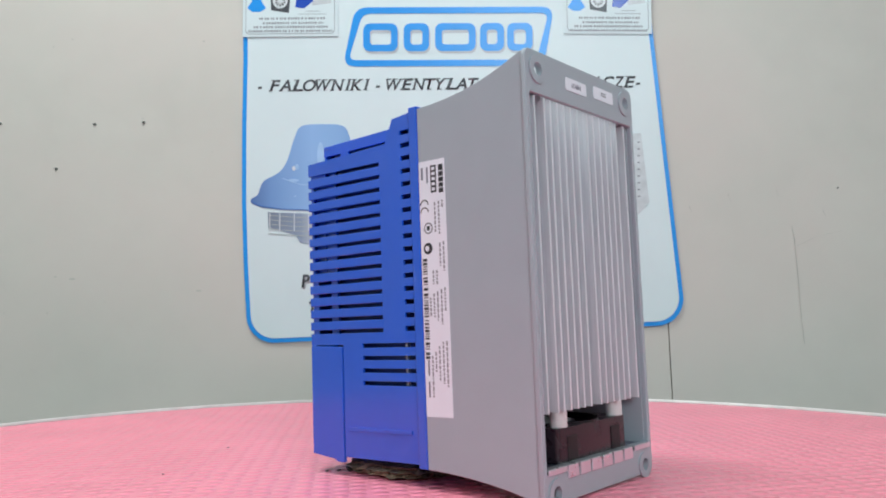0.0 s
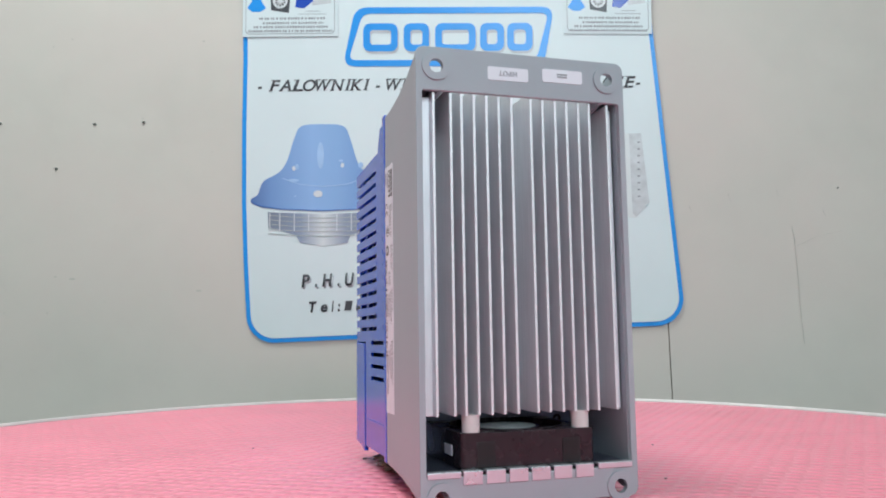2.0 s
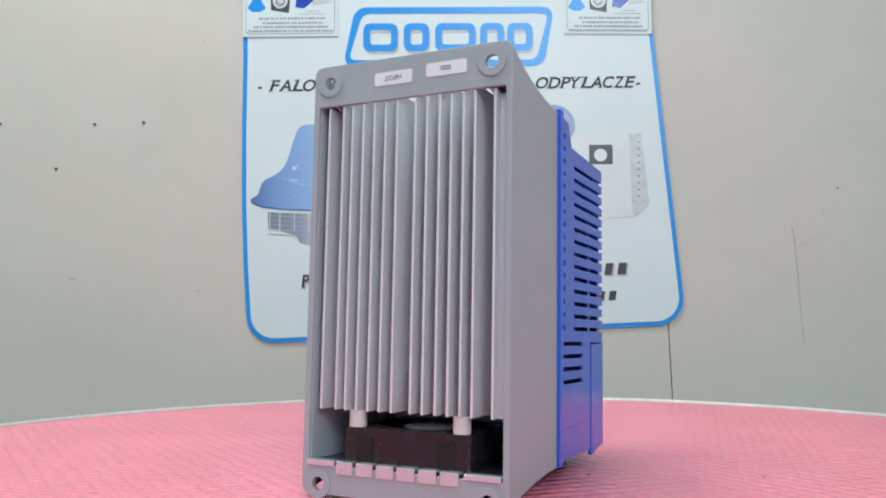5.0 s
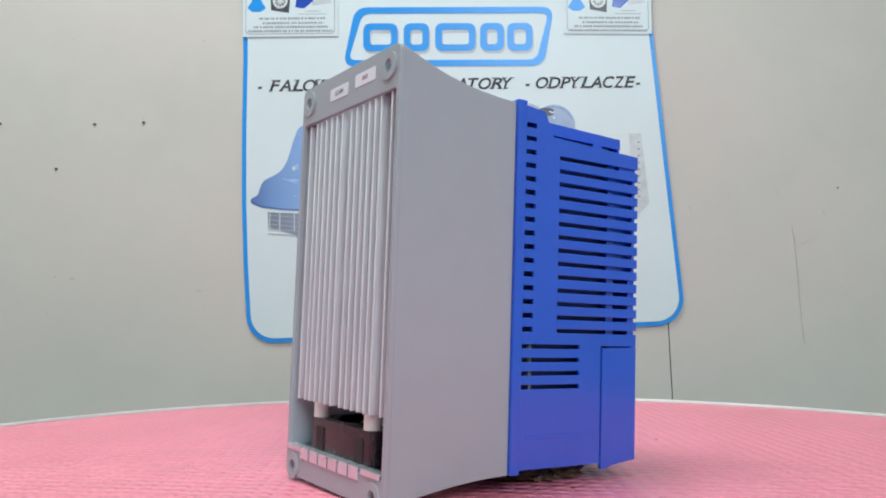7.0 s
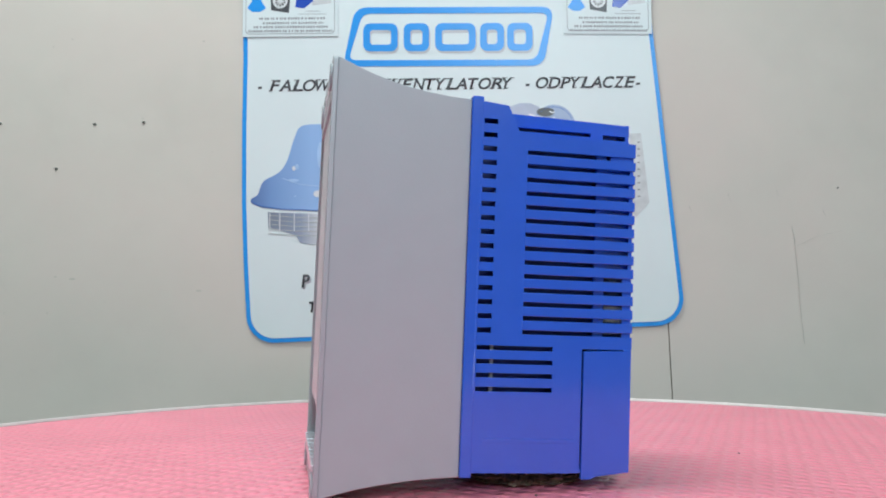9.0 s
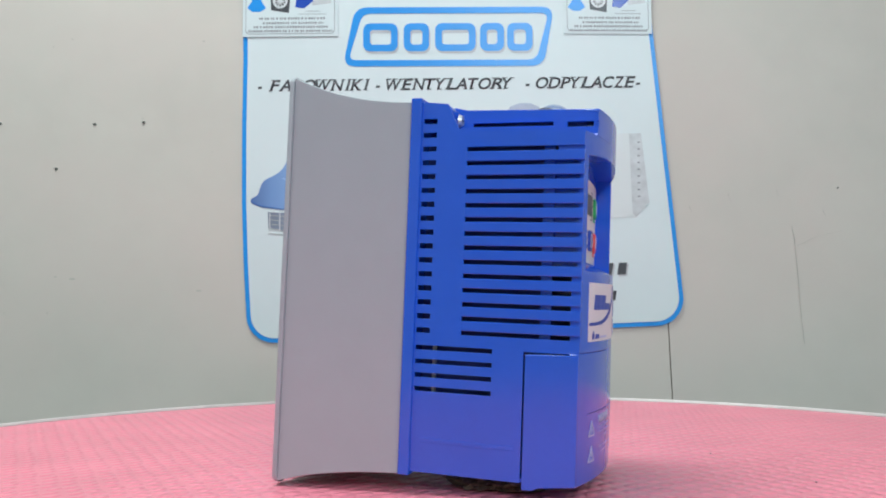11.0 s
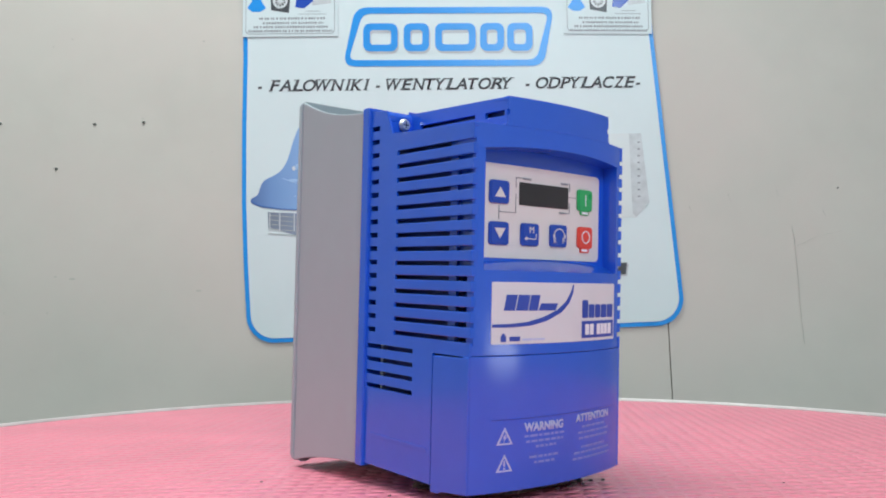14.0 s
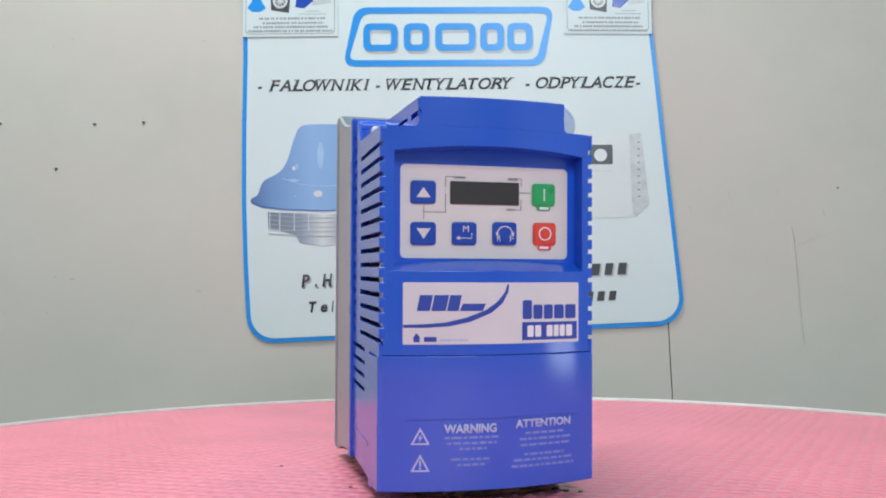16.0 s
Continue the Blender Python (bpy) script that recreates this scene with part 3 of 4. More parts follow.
def table():
    root = empty("turntable")
    tagged(root, "round turning table with a pink mat and thin metal rim", "table")
    part("tabletop", tube(R_TABLE - 1, 18, (0, 0, -21), segments=160), BOARD, root, "round board")
    R = R_TABLE
    part("rim", ring([(R - 0.2, -22), (R + 2.6, -22), (R + 3.0, 1.2), (R + 2.4, 2.5), (R + 0.6, 2.5), (R - 0.2, 0.8)]), RIMMETAL, root, "thin pale metal edging", smooth=False)
    # mat with a slightly uneven edge
    rng = random.Random(2)
    n = 220
    outer = []
    for i in range(n):
        a = 2 * math.pi * i / n
        r = R - 1.4 - 1.2 * max(0.0, math.sin(5 * a) * math.sin(3 * a + 1)) - rng.uniform(0, 0.5)
        outer.append((r * math.cos(a), r * math.sin(a)))
    part("mat", plate(outer, [], lambda u, v: (u, v, -3), (0, 0, 3)), PINK, root, "pink embossed anti-slip mat")
    part("pedestal", tube(60, 700, (0, 0, -722), segments=40), STEEL, root)
    part("foot", tube(240, 20, (0, 0, -742), segments=60), STEEL, root)
    for x, y, r in CRUMBS:
        own = bmesh.new()
        bmesh.ops.create_icosphere(own, subdivisions=1, radius=r * MM)
        own.transform(Matrix.Translation((x * MM, y * MM, 0.3 * MM)) @ Matrix.Diagonal((1.4, 0.9, 0.6, 1)))
        part("crumb", own, CRUMB, root, "brown crumb lying on the mat")
    return root


CRUMBS = [(-24.7, 186.7, 0.7), (155.5, 54.3, 0.7), (98.3, -52.8, 0.7), (-106.8, 133.9, 0.6), (67.0, 22.3, 0.8), (-30.5, 60.5, 1.5), (-22.5, 63.5, 1.8), (-37.0, 62.5, 1.2), (-43.0, 66.0, 1.0), (-15.5, 66.5, 1.5), (-26.5, 66.0, 1.1), (-33.5, 56.5, 1.6), (-8.0, 65.0, 1.3)]
turntable = table()


# ---- the drive ----
def bow(x):
    return 80.6 - 8.0 * (x / 54.0) ** 2


def front(off):
    """Spot on the bowed front, off mm behind (negative) or proud of it."""
    return lambda u, v: (u, bow(u) + off, v)


BODY = ("flange", "side_wall", "slat", "inner_rib", "moulding_line", "shoulder", "top_block", "front_cover", "jamb", "label_band", "recess_cheek", "terminal_cover", "cover_side", "cover_foot", "bottom", "screw_seat")


def key_front(off):
    """Spot on the gently bowed key panel."""
    return lambda u, v: (u, 67.6 - 2.6 * (u / 54.0) ** 2 + off, v)


def drive():
    root = empty("frequency_inverter")
    tagged(root, "blue and grey variable frequency drive standing upright on a turning table", "inverter")
    P = lambda name, b, mat, label="", parent=None, smooth=False: part(name, b, mat, parent or root, label, smooth)

    # grey rear shell
    arc_top = [(-83.5, 214.6), (-74, 210.6), (-66, 207.6), (-58, 205.1), (-48, 202.7), (-44, 202.0), (-37.7, 201.0), (-27, 199.8), (-16, 199.2)]
    arc_low = [(-83.5, -0.6), (-74, 2.2), (-66, 4.1), (-58, 5.6), (-48, 7.2), (-37.7, 8.5), (-27, 9.4), (-16, 10.0)]
    prof = [(-84.3, -0.8)] + arc_low[1:] + arc_top[:0:-1] + [(-84.3, 215.0)]
    for s in (1, -1):
        P("side_panel", plate(prof, [], lambda u, v, s=s: (s * 54.2, u, v), (-s * 2.2, 0, 0)), GREY, "smooth grey plastic side panel")
    outer = rect(-55.4, 55.4, -1.4, 215.8, 4.5, 5)
    holes = [circle(sx * 45.3, z, 3.4, 16) for sx in (1, -1) for z in (206.2, 3.8)] + [rect(-52.2, 52.2, 13.0, 194.2, 0.8, 2)]
    P("rear_frame", plate(outer, holes, lambda u, v: (u, -84.2, v), (0, -2.6, 0)), GREY, "grey plastic rear frame with screw eyes")
    for sx in (1, -1):
        for z in (206.2, 3.8):
            P("screw_eye", tube(7.0, 1.3, (sx * 45.3, -87.8, z), "Y", inner=3.4, segments=28), GREY)
    # curved top with its air opening, curved foot
    for arc, dz, y_open in ((arc_top, -2.0, True), (arc_low, 2.0, False)):
        own = bmesh.new()
        cols = [(-53.0, -40.5), (-40.5, 40.5), (40.5, 53.0)]
        for (ya, za), (yb, zb) in zip(arc, arc[1:]):
            for c0, c1 in cols:
                if not y_open and yb < -57 and c0 != -40.5:
                    continue
                if y_open and (yb < -57 or (c0 == -40.5 and yb < -43)):
                    continue
                q = []
                for x, y, z in ((c0, ya, za), (c1, ya, za), (c1, yb, zb), (c0, yb, zb)):
                    q.append((x, y, z))
                vs = [own.verts.new(Vector(p) * MM) for p in q] + [own.verts.new(Vector((p[0], p[1], p[2] + dz)) * MM) for p in q]
                for f in ((0, 1, 2, 3), (7, 6, 5, 4), (0, 4, 5, 1), (1, 5, 6, 2), (2, 6, 7, 3), (3, 7, 4, 0)):
                    own.faces.new([vs[i] for i in f])
        P("curved_top" if y_open else "curved_foot", own, GREY)
    for s in (1, -1):
        P("eye_pocket", box(*sorted((s * 37.0, s * 52.6)), -84, -56.5, 198.6, 200.0), GREY)
        P("opening_cheek", plate([(-84, 194.4), (-44.8, 186.3), (-44.8, 201.6), (-58, 198.5), (-84, 198.5)], [], lambda u, v, s=s: (s * 42.6, u, v), (s * 1.4, 0, 0)), GREY)
    P("opening_lip", box(-42.4, 42.4, -44.7, -43.2, 196.4, 200.6, 0.3), GREY)
    P("inner_plate", box(-43, 43, -18.2, -16.6, 184, 197.0), TAB, "bright inner plate under the top")
    P("cross_plate", box(-42, 40, -42.2, -41.0, 184, 190.8, 0.3), ZINC, "pale zinc plate behind the fins")
    # added strip, its lavender colour paints a blue reflection on inner metal
    P("blue_sheen_strip", box(-40, 34, -43.0, -41.4, 191.0, 196.2, 0.4), BLUESHEEN, "narrow lavender strip painted as a blue reflection")
    # metal floor plate with its row of tabs
    P("floor_plate", box(-51.8, 51.8, -82, -17, 13.4, 14.6), STEEL)
    tabs = [(-52, -36)] + [(-35 + i * 11.33, -25.6 + i * 11.33) for i in range(6)] + [(33.6, 51.8)]
    for i, (a, c) in enumerate(tabs):
        wide = i in (0, len(tabs) - 1)
        b = box(a, c, -87.6, -82.4, 14.2, 15.4, 0.3)
        box(a, c, -87.8, -86.9, 12.6 if wide else 9.2, 15.2, 0.3, bm=b)
        P("tab", b, TAB, "bent bright metal tab")
    # heatsink
    sink = P("heatsink_base", box(-50.5, 50.5, -51, -44, 39.5, 186, 0.4), ALUDULL, "aluminium heatsink plate")
    for x in (-37.7, -32.2, -25.8, -19.3, -12.9, -6.2, 4.1, 10.5, 17.3, 23.6, 30.1, 36.1):
        b = box(x - 0.65, x + 0.65, -85.6, -51, 40, 193.6, 0.25)
        box(x - 0.64, x + 0.64, -83.9, -51, 193.4, 197.2, 0.25, bm=b)
        P("fin", b, ALU, "thin aluminium fin", parent=sink)
    for s in (1, -1):
        b = box(s * 48.9 - 2.1, s * 48.9 + 2.1, -80.0, -51, 40, 192.6, 0.35)
        box(s * 46.3 - 0.65, s * 46.3 + 0.65, -85.4, -51, 40, 193.6, 0.25, bm=b)
        P("fin", b, ALU, "thick outer aluminium fin with a proud inner edge", parent=sink)
    P("bolt", tube(1.7, 1.2, (44.3, -52.2, 98.5), "Y", inner=0.8, segments=16), STEEL, parent=sink)
    P("bolt", tube(1.7, 1.2, (44.4, -52.2, 180), "Y", segments=16), FAN, parent=sink)
    for x, z in ((-1.2, 145.7), (-1.1, 103.5), (-1.2, 92.4), (-7.5, 173.5), (-42.7, 98.7), (-42.1, 181.9)):
        P("bolt", tube(1.5, 0.9, (x, -51.9, z), "Y", inner=0.6, segments=12), FAN, parent=sink)
    P("rear_wall", box(-51.8, 51.8, -19, -17.6, 14.8, 38.8), STEEL, "zinc plated inner wall")
    for s in (1, -1):
        P("wall_slot", box(*sorted((s * 42.6, s * 49.4)), -19.5, -19.1, 16.4, 18.2), DARK)
        P("wall_screw", tube(2.3, 0.9, (s * 43.6, -20.0, 30.2), "Y", inner=1.1, segments=14), FAN)
    # cooling fan lying flat on its floor
    fan = P("cooling_fan", plate(rect(-34.6, 34.8, -82.5, -19.8, 3), [circle(0, -51.2, 29.6, 48)], lambda u, v: (u, v, 15.2), (0, 0, 16.6)), FAN, "black square cooling fan")
    P("fan_ring", tube(30.6, 1.4, (0, -51.2, 31.0), inner=29.2, segments=48), FAN, parent=fan)
    P("fan_hub", tube(17.5, 12, (0, -51.2, 19), segments=32), FAN, parent=fan)
    P("hub_label", tube(15.5, 0.3, (0, -51.2, 31.05), segments=32), HUBGREY, "grey paper hub label", parent=fan)
    for i in range(7):
        own = box(17.0, 28.6, -6.5, 6.5, 0, 1.2)
        own.transform(Matrix.Translation((0, -0.0512, 0.025)) @ Matrix.Rotation(2 * math.pi * i / 7, 4, "Z") @ Matrix.Rotation(radians(32), 4, "X"))
        P("fan_blade", own, FAN, parent=fan)
    # flat plates in a darker fan colour paint the shade of two recesses
    for x in (-22, 22):
        P("fan_recess_shade", box(x - 4.6, x + 4.6, -82.9, -82.4, 15.4, 27.5, 0.2), FANSHADE, parent=fan)
    own = box(-34.9, -34.5, -70, -58, 20, 25)
    P("fan_label", own, PAPER, "small white fan label", parent=fan)
    for x in (-28.2, 28.6):
        P("spacer", tube(4.3, 8.2, (x, -79, 31.9), segments=24), NYLON, "white nylon spacer", parent=fan)
    # stickers on the rear frame
    for u0, u1, v0, v1, words in ((-18.9, 2.6, 201.6, 208.4, "HIPOT"), (10.1, 32.1, 202.8, 209.6, "")):
        st = P("sticker", plate(rect(u0, u1, v0, v1, 1.2), [], lambda u, v: (u, -86.9, v), (0, -0.2, 0)), PAPER, "white test sticker")
        if words:
            P("lettering", letters(words, 2.6, lambda a, c, u1=u1, v1=v1: (u1 - 6.2 - a, -87.15, v1 - 2.0 - c), (0, -0.1, 0), 9.5), GREYINK, parent=st)
        else:
            for k in range(2):
                P("print_bar", plate(rect(u0 + 8, u0 + 13.5, v0 + 2.6 + k * 1.3, v0 + 3.3 + k * 1.3), [], lambda u, v: (u, -87.15, v), (0, -0.1, 0)), CARDINK, parent=st)

    # blue flange and body
    P("flange", box(-56, 56, -16, -10, 10, 200.8, 0.9), BLUE, "blue plastic mounting flange")
    sl = [rect(-9.2, -2.0, z - 2.5, z + 0.1) for z in (189.9 - i * 7.07 for i in range(16))]
    low = [rect(-9.2, 30.6, z - 2.3, z) for z in (75.1, 68.25, 61.4, 54.5)]
    side = [(-10, 12), (46.2, 12), (46.2, 74.6), (73.2, 74.6), (73.2, 81.1), (14.3, 81.1), (14.3, 175.2), (73.2, 175.2), (73.2, 182.4), (9.5, 184.6), (7.0, 190), (3.5, 197.4), (-10, 198.8)]
    for s in (1, -1):
        wall_part = P("side_wall", plate(side, sl + low, lambda u, v, s=s: (s * 54.2, u, v), (-s * 1.3, 0, 0)), BLUE, "blue plastic side with cooling slots")
        for i in range(13):
            z = 175.2 - 2.25 - i * 7.07
            own = box(0.0, 3.2, 13.8, 73.4, z - 4.87, z, 0.4)
            own.transform(Matrix.Translation((51.1 * MM, 0, 0)))
            if s < 0:
                own.transform(Matrix.Diagonal((-1, 1, 1, 1)))
            P("slat", own, BLUE, parent=wall_part)
        P("inner_rib", box(s * 49.6 - 1, s * 49.6 + 1, 53, 58.5, 80, 177), BLUE, parent=wall_part)
        P("inner_rib", box(s * 49.6 - 1, s * 49.6 + 1, -1.2, 0.4, 50, 76), GREY, parent=wall_part)
        P("moulding_line", box(s * 54.2 - 0.7, s * 54.2 + 0.25, -5, 43, 26.8, 29.0, 0.25), BLUE, parent=wall_part)
        # shoulder and cap side
        P("shoulder", plate([(9.5, 184.4), (73.5, 182.3), (73.5, 180.6), (9.5, 182.4)], [], lambda u, v, s=s: (s * 53.8, u, v), (-s * 17.5, 0, 0)), BLUE)
        cap = [(2, 183), (76.0, 182), (76.0, 196.3), (9.0, 197.4), (2, 199)]
        P("cap_side", plate(cap, [rect(12.5, 54.3, 188.4, 190.4), rect(61.5, 74.6, 187.6, 190.2)], lambda u, v, s=s: (s * (38.8 - 0.028 * u), u, v), (-s * 2.2, 0, 0)), BLUE)
        sc = P("corner_screw", tube(3.4, 1.7, (s * 45.0, 7.0, 190.4), "Y", segments=24, radius2=2.6), ALUDULL, "bright cross-head screw")
        P("screw_cross", box(s * 45.0 - 1.7, s * 45.0 + 1.7, 8.5, 8.75, 190.1, 190.7), DARK, parent=sc)
        P("screw_cross", box(s * 45.0 - 0.3, s * 45.0 + 0.3, 8.5, 8.78, 188.7, 192.1), DARK, parent=sc)
    P("top_block", plate([(-10, 191.6), (5.5, 191.6), (5.5, 195), (3.5, 197.3), (-10, 198.7)], [], lambda u, v: (-53.6, u, v), (107.2, 0, 0)), BLUE)
    for s in (1, -1):
        P("screw_seat", box(*sorted((s * 37.5, s * 53.4)), 0.5, 5.6, 182.6, 191.8, 0.3), BLUE)
    P("cap_top", plate([(-10, 198.7), (2, 198.6), (9, 197.2), (76.5, 196.2), (76.5, 194.4), (9, 195.4), (-10, 196.5)], [], lambda u, v: (-37.0, u, v), (74.0, 0, 0)), BLUE)
    P("bottom", box(-53.6, 53.6, -10, 70, 12.2, 14.2, 0.3), BLUE)
    # added boxes whose navy colour stands for the shade behind the slots
    P("cap_shade_box", box(-33, 33, 6, 71, 180, 193.5), SLOTSHADE)
    P("core", box(-45.5, 45.5, -9, 58, 15, 179), SLOTSHADE, "navy box coloured as the shade behind the slots")

    # front: cap, header, jambs, band, key panel
    header = [(-52.3, 171.2)] + [(-47.5 + i * 4.75, 171.2 + 2.6 * (1 - (1 - i / 10) ** 2)) for i in range(21)] + [(52.3, 171.2), (52.3, 175.4), (53.9, 175.4), (53.9, 182.5), (-53.9, 182.5), (-53.9, 175.4), (-52.3, 175.4)]
    fr = P("front_cover", plate(header, [], front(-13), (0, 13, 0), cut=4), BLUE, "glossy blue plastic front cover")
    capf = [(38, 182.5), (36.6, 184), (36.6, 187.6), (35.4, 187.8), (35.4, 190.2), (36.6, 190.4), (36.2, 196.6), (-36.2, 196.6), (-36.6, 190.4), (-35.4, 190.2), (-35.4, 187.8), (-36.6, 187.6), (-36.6, 184), (-38, 182.5)]
    P("cap_front", plate(capf, [], front(-2.6), (0, 2.6, 0), cut=4), BLUE, parent=fr)
    for s in (1, -1):
        jamb = rect(47.5, 52.4, 113, 171.4) if s > 0 else rect(-52.4, -47.5, 113, 171.4)
        P("jamb", plate(jamb, [], front(-2.4), (0, 2.3, 0), cut=4), BLUE, parent=fr)
        P("recess_cheek", plate(rect(47.4, 48.6, 113, 173) if s > 0 else rect(-48.6, -47.4, 113, 173), [], front(-16), (0, 15.8, 0)), BLUE, parent=fr)
    band = [(-53.9, 75.3), (53.9, 75.3), (53.9, 79.8), (52.3, 79.8), (52.3, 114.6), (-52.3, 114.6), (-52.3, 79.8), (-53.9, 79.8)]
    P("label_band", plate(band, [], front(-5), (0, 5, 0), cut=4), BLUE, parent=fr)
    P("recess_back", plate(rect(-48.5, 48.5, 112, 175), [], key_front(-2.2), (0, 1.8, 0), cut=4), BLUE, parent=fr)
    # sloped sill of the key recess
    own = bmesh.new()
    xs = [-47.5 + 95 * i / 24 for i in range(25)]
    prof3 = [(-0.2, 114.4), (-12.6, 119.8), (-12.6, 112), (-0.2, 112)]
    rows = [[own.verts.new(Vector((x, bow(x) + o, z)) * MM) for o, z in prof3] for x in xs]
    for a, c in zip(rows, rows[1:]):
        for i in range(4):
            own.faces.new((a[i], a[(i + 1) % 4], c[(i + 1) % 4], c[i]))
    own.faces.new(rows[0])
    own.faces.new(rows[-1])
    P("recess_sill", own, BLUE, parent=fr)

    pad = P("key_panel", plate(rect(-42.6, 43.0, 120.7, 166.0, 2.6), [], key_front(-0.6), (0, 0.5, 0), cut=4), KEYPAD, "off-white membrane key panel")

    def z_key(outline):
        return min(v for u, v in outline) > 115

    def decal(name, outline, holes, off, mat, parent, label="", thick=0.2):
        return part(name, plate(outline, holes, (key_front if z_key(outline) else front)(off), (0, thick, 0), cut=3), mat, parent, label)

    k0 = 0.0
    decal("display", rect(-16.4, 18.8, 147.0, 158.2, 0.4, 1), [], k0, SCREEN, pad, "dark unlit display window", 0.3)
    for line in ([(10.9, 160.3), (21, 160.3), (21, 155.5)], [(21, 152), (21, 143), (31.7, 143)], [(31.7, 146), (31.7, 139.6)], [(-11, 160.3), (-17.5, 160.3), (-17.5, 156.5)], [(-16, 153.4), (-22.5, 153.4)], [(-17.5, 150), (-17.5, 144.9), (-14, 144.9)]):
        for a, c in zip(line, line[1:]):
            x0, x1 = sorted((a[0], c[0]))
            z0, z1 = sorted((a[1], c[1]))
            decal("panel_line", rect(x0 - 0.14, x1 + 0.14, z0 - 0.14, z1 + 0.14), [], k0, GREYINK, pad)
    for x0, x1, z in ((11.2, 16.6, 159.6), (-15.6, -10.6, 159.4), (-13.8, -9.8, 144.4)):
        decal("print_bar", rect(x0, x1, z, z + 0.9), [], k0 + 0.15, CARDINK, pad)
    KEYS = ((32.1, 152.4, KEYBLUE, "blue up key"), (32.0, 132.5, KEYBLUE, "blue down key"), (11.8, 132.7, KEYBLUE, "blue mode key"), (-8.7, 133.0, KEYBLUE, "blue direction key"), (-29.4, 152.6, KEYGREEN, "green run key"), (-29.9, 133.1, KEYRED, "red stop key"))
    keys = []
    for x, z, m, lab in KEYS:
        key = decal("key", rect(x - 6.2, x + 6.2, z - 5.6, z + 5.6, 1.7), [], k0, m, pad, lab, 1.0)
        decal("key_face", rect(x - 5.2, x + 5.2, z - 4.6, z + 4.7, 1.5), [], k0 + 1.0, m, pad, "", 0.3)
        keys.append(key)
    pr = k0 + 1.35
    decal("arrow", [(32.1 + 3.4, 149.9), (32.1, 154.8), (32.1 - 3.4, 149.9)], [], pr, KEYPAD, pad)
    decal("arrow", [(32.0 + 3.4, 135.0), (32.0 - 3.4, 135.0), (32.0, 130.0)], [], pr, KEYPAD, pad)
    part("lettering", letters("M", 3.1, lambda a, c: (12.6 - a, key_front(pr)(12.6 - a, 0)[1], 133.6 + c), (0, 0.2, 0), 2.9), KEYPAD, pad)
    decal("arrow", stroke([(8.2, 133.2), (8.2, 130.6), (15.2, 130.6)], 0.45), [], pr, KEYPAD, pad)
    decal("arrow", [(16.2, 130.6), (14.4, 131.6), (14.4, 129.6)], [], pr + 0.1, KEYPAD, pad)
    for ch, x in (("R", -5.0), ("F", -11.6)):
        part("lettering", letters(ch, 3.0, lambda a, c, x=x: (x + 0.4 - a, key_front(pr)(x + 0.4 - a, 0)[1], 129.2 + c), (0, 0.2, 0), 2.1, bold=0.01), KEYPAD, pad)
    decal("arrow", stroke([(-8.7 + 4.0 * math.cos(radians(a)), 132.6 + 4.0 * math.sin(radians(a))) for a in range(10, 171, 20)], 0.5), [], pr, KEYPAD, pad)
    for s in (1, -1):
        decal("arrow", [(-8.7 + s * 4.9, 133.7), (-8.7 + s * 3.0, 133.4), (-8.7 + s * 4.3, 131.6)], [], pr + 0.1, KEYPAD, pad)
    decal("mark", rect(-29.7, -29.1, 149.6, 155.6), [], pr, PAPER, pad)
    decal("mark", circle(-29.9, 133.3, 3.4, 24), [circle(-29.9, 133.3, 2.8, 24)], pr, PAPER, pad)
    decal("key_tail", rect(-32.8, -26.0, 144.9, 147.4, 0.5), [], k0, KEYGREEN, pad, "", 0.7)
    decal("key_tail", rect(-33.4, -26.4, 125.2, 128.0, 0.5), [], k0, KEYRED, pad, "", 0.7)
    for key, z in ((keys[4], 145.4), (keys[5], 125.8)):
        decal("print_bar", rect(-32.0, -27.2, z, z + 1.2), [], k0 + 0.72, PAPER, pad, "", 0.1)

    # name label
    lab = decal("name_label", rect(-44.6, 43.4, 80.4, 109.3, 0.6, 2), [], 0.0, LABELW, root, "white name label with blue marks", 0.35)
    p0 = 0.4
    decal("swoosh", [(43.2, 89.6), (34, 89.8), (24, 90.6), (14, 92.9), (5, 96.2), (-1, 100.2), (-4.6, 104.6), (-6.0, 108.4), (-6.8, 108.4), (-6.4, 104.6), (-3.4, 99.4), (2, 95.0), (12, 91.0), (22, 88.9), (33, 88.2), (43.2, 88.2)], [], p0, PRINTBLUE, lab)
    for i, (x0, x1, z0, z1) in enumerate(((36.6, 30.6, 96, 103.4), (29.9, 23.2, 96, 103.4), (22.6, 17.2, 96, 103.4), (16.6, 5.6, 96, 99.4))):
        decal("mark_block", [(x0 + 0.6, z0), (x1 + 0.6, z0), (x1 - 0.9, z1), (x0 - 0.9, z1)], [], p0, PRINTBLUE, lab)
    for x0, x1, h in ((-13.8, -18.6, 9.0), (-19.4, -24.2, 6.8), (-25.0, -29.8, 6.8), (-30.6, -36.0, 6.8), (-36.8, -42.8, 6.8)):
        decal("mark_block", rect(x1, x0, 91.9, 91.9 + h, 0.8, 2), [], p0, PRINTBLUE, lab)
    blk = decal("mark_panel", rect(-43.5, -13.6, 81.9, 90.4), [], p0, PRINTBLUE, lab)
    for x0, x1 in ((-16.2, -19.4), (-20.2, -23.4), (-26.4, -29.6), (-30.2, -33.0), (-33.6, -36.4), (-37.2, -40.6)):
        decal("mark_block", rect(x1, x0, 83.4, 88.9, 0.4, 1), [], p0 + 0.25, PAPER, lab)
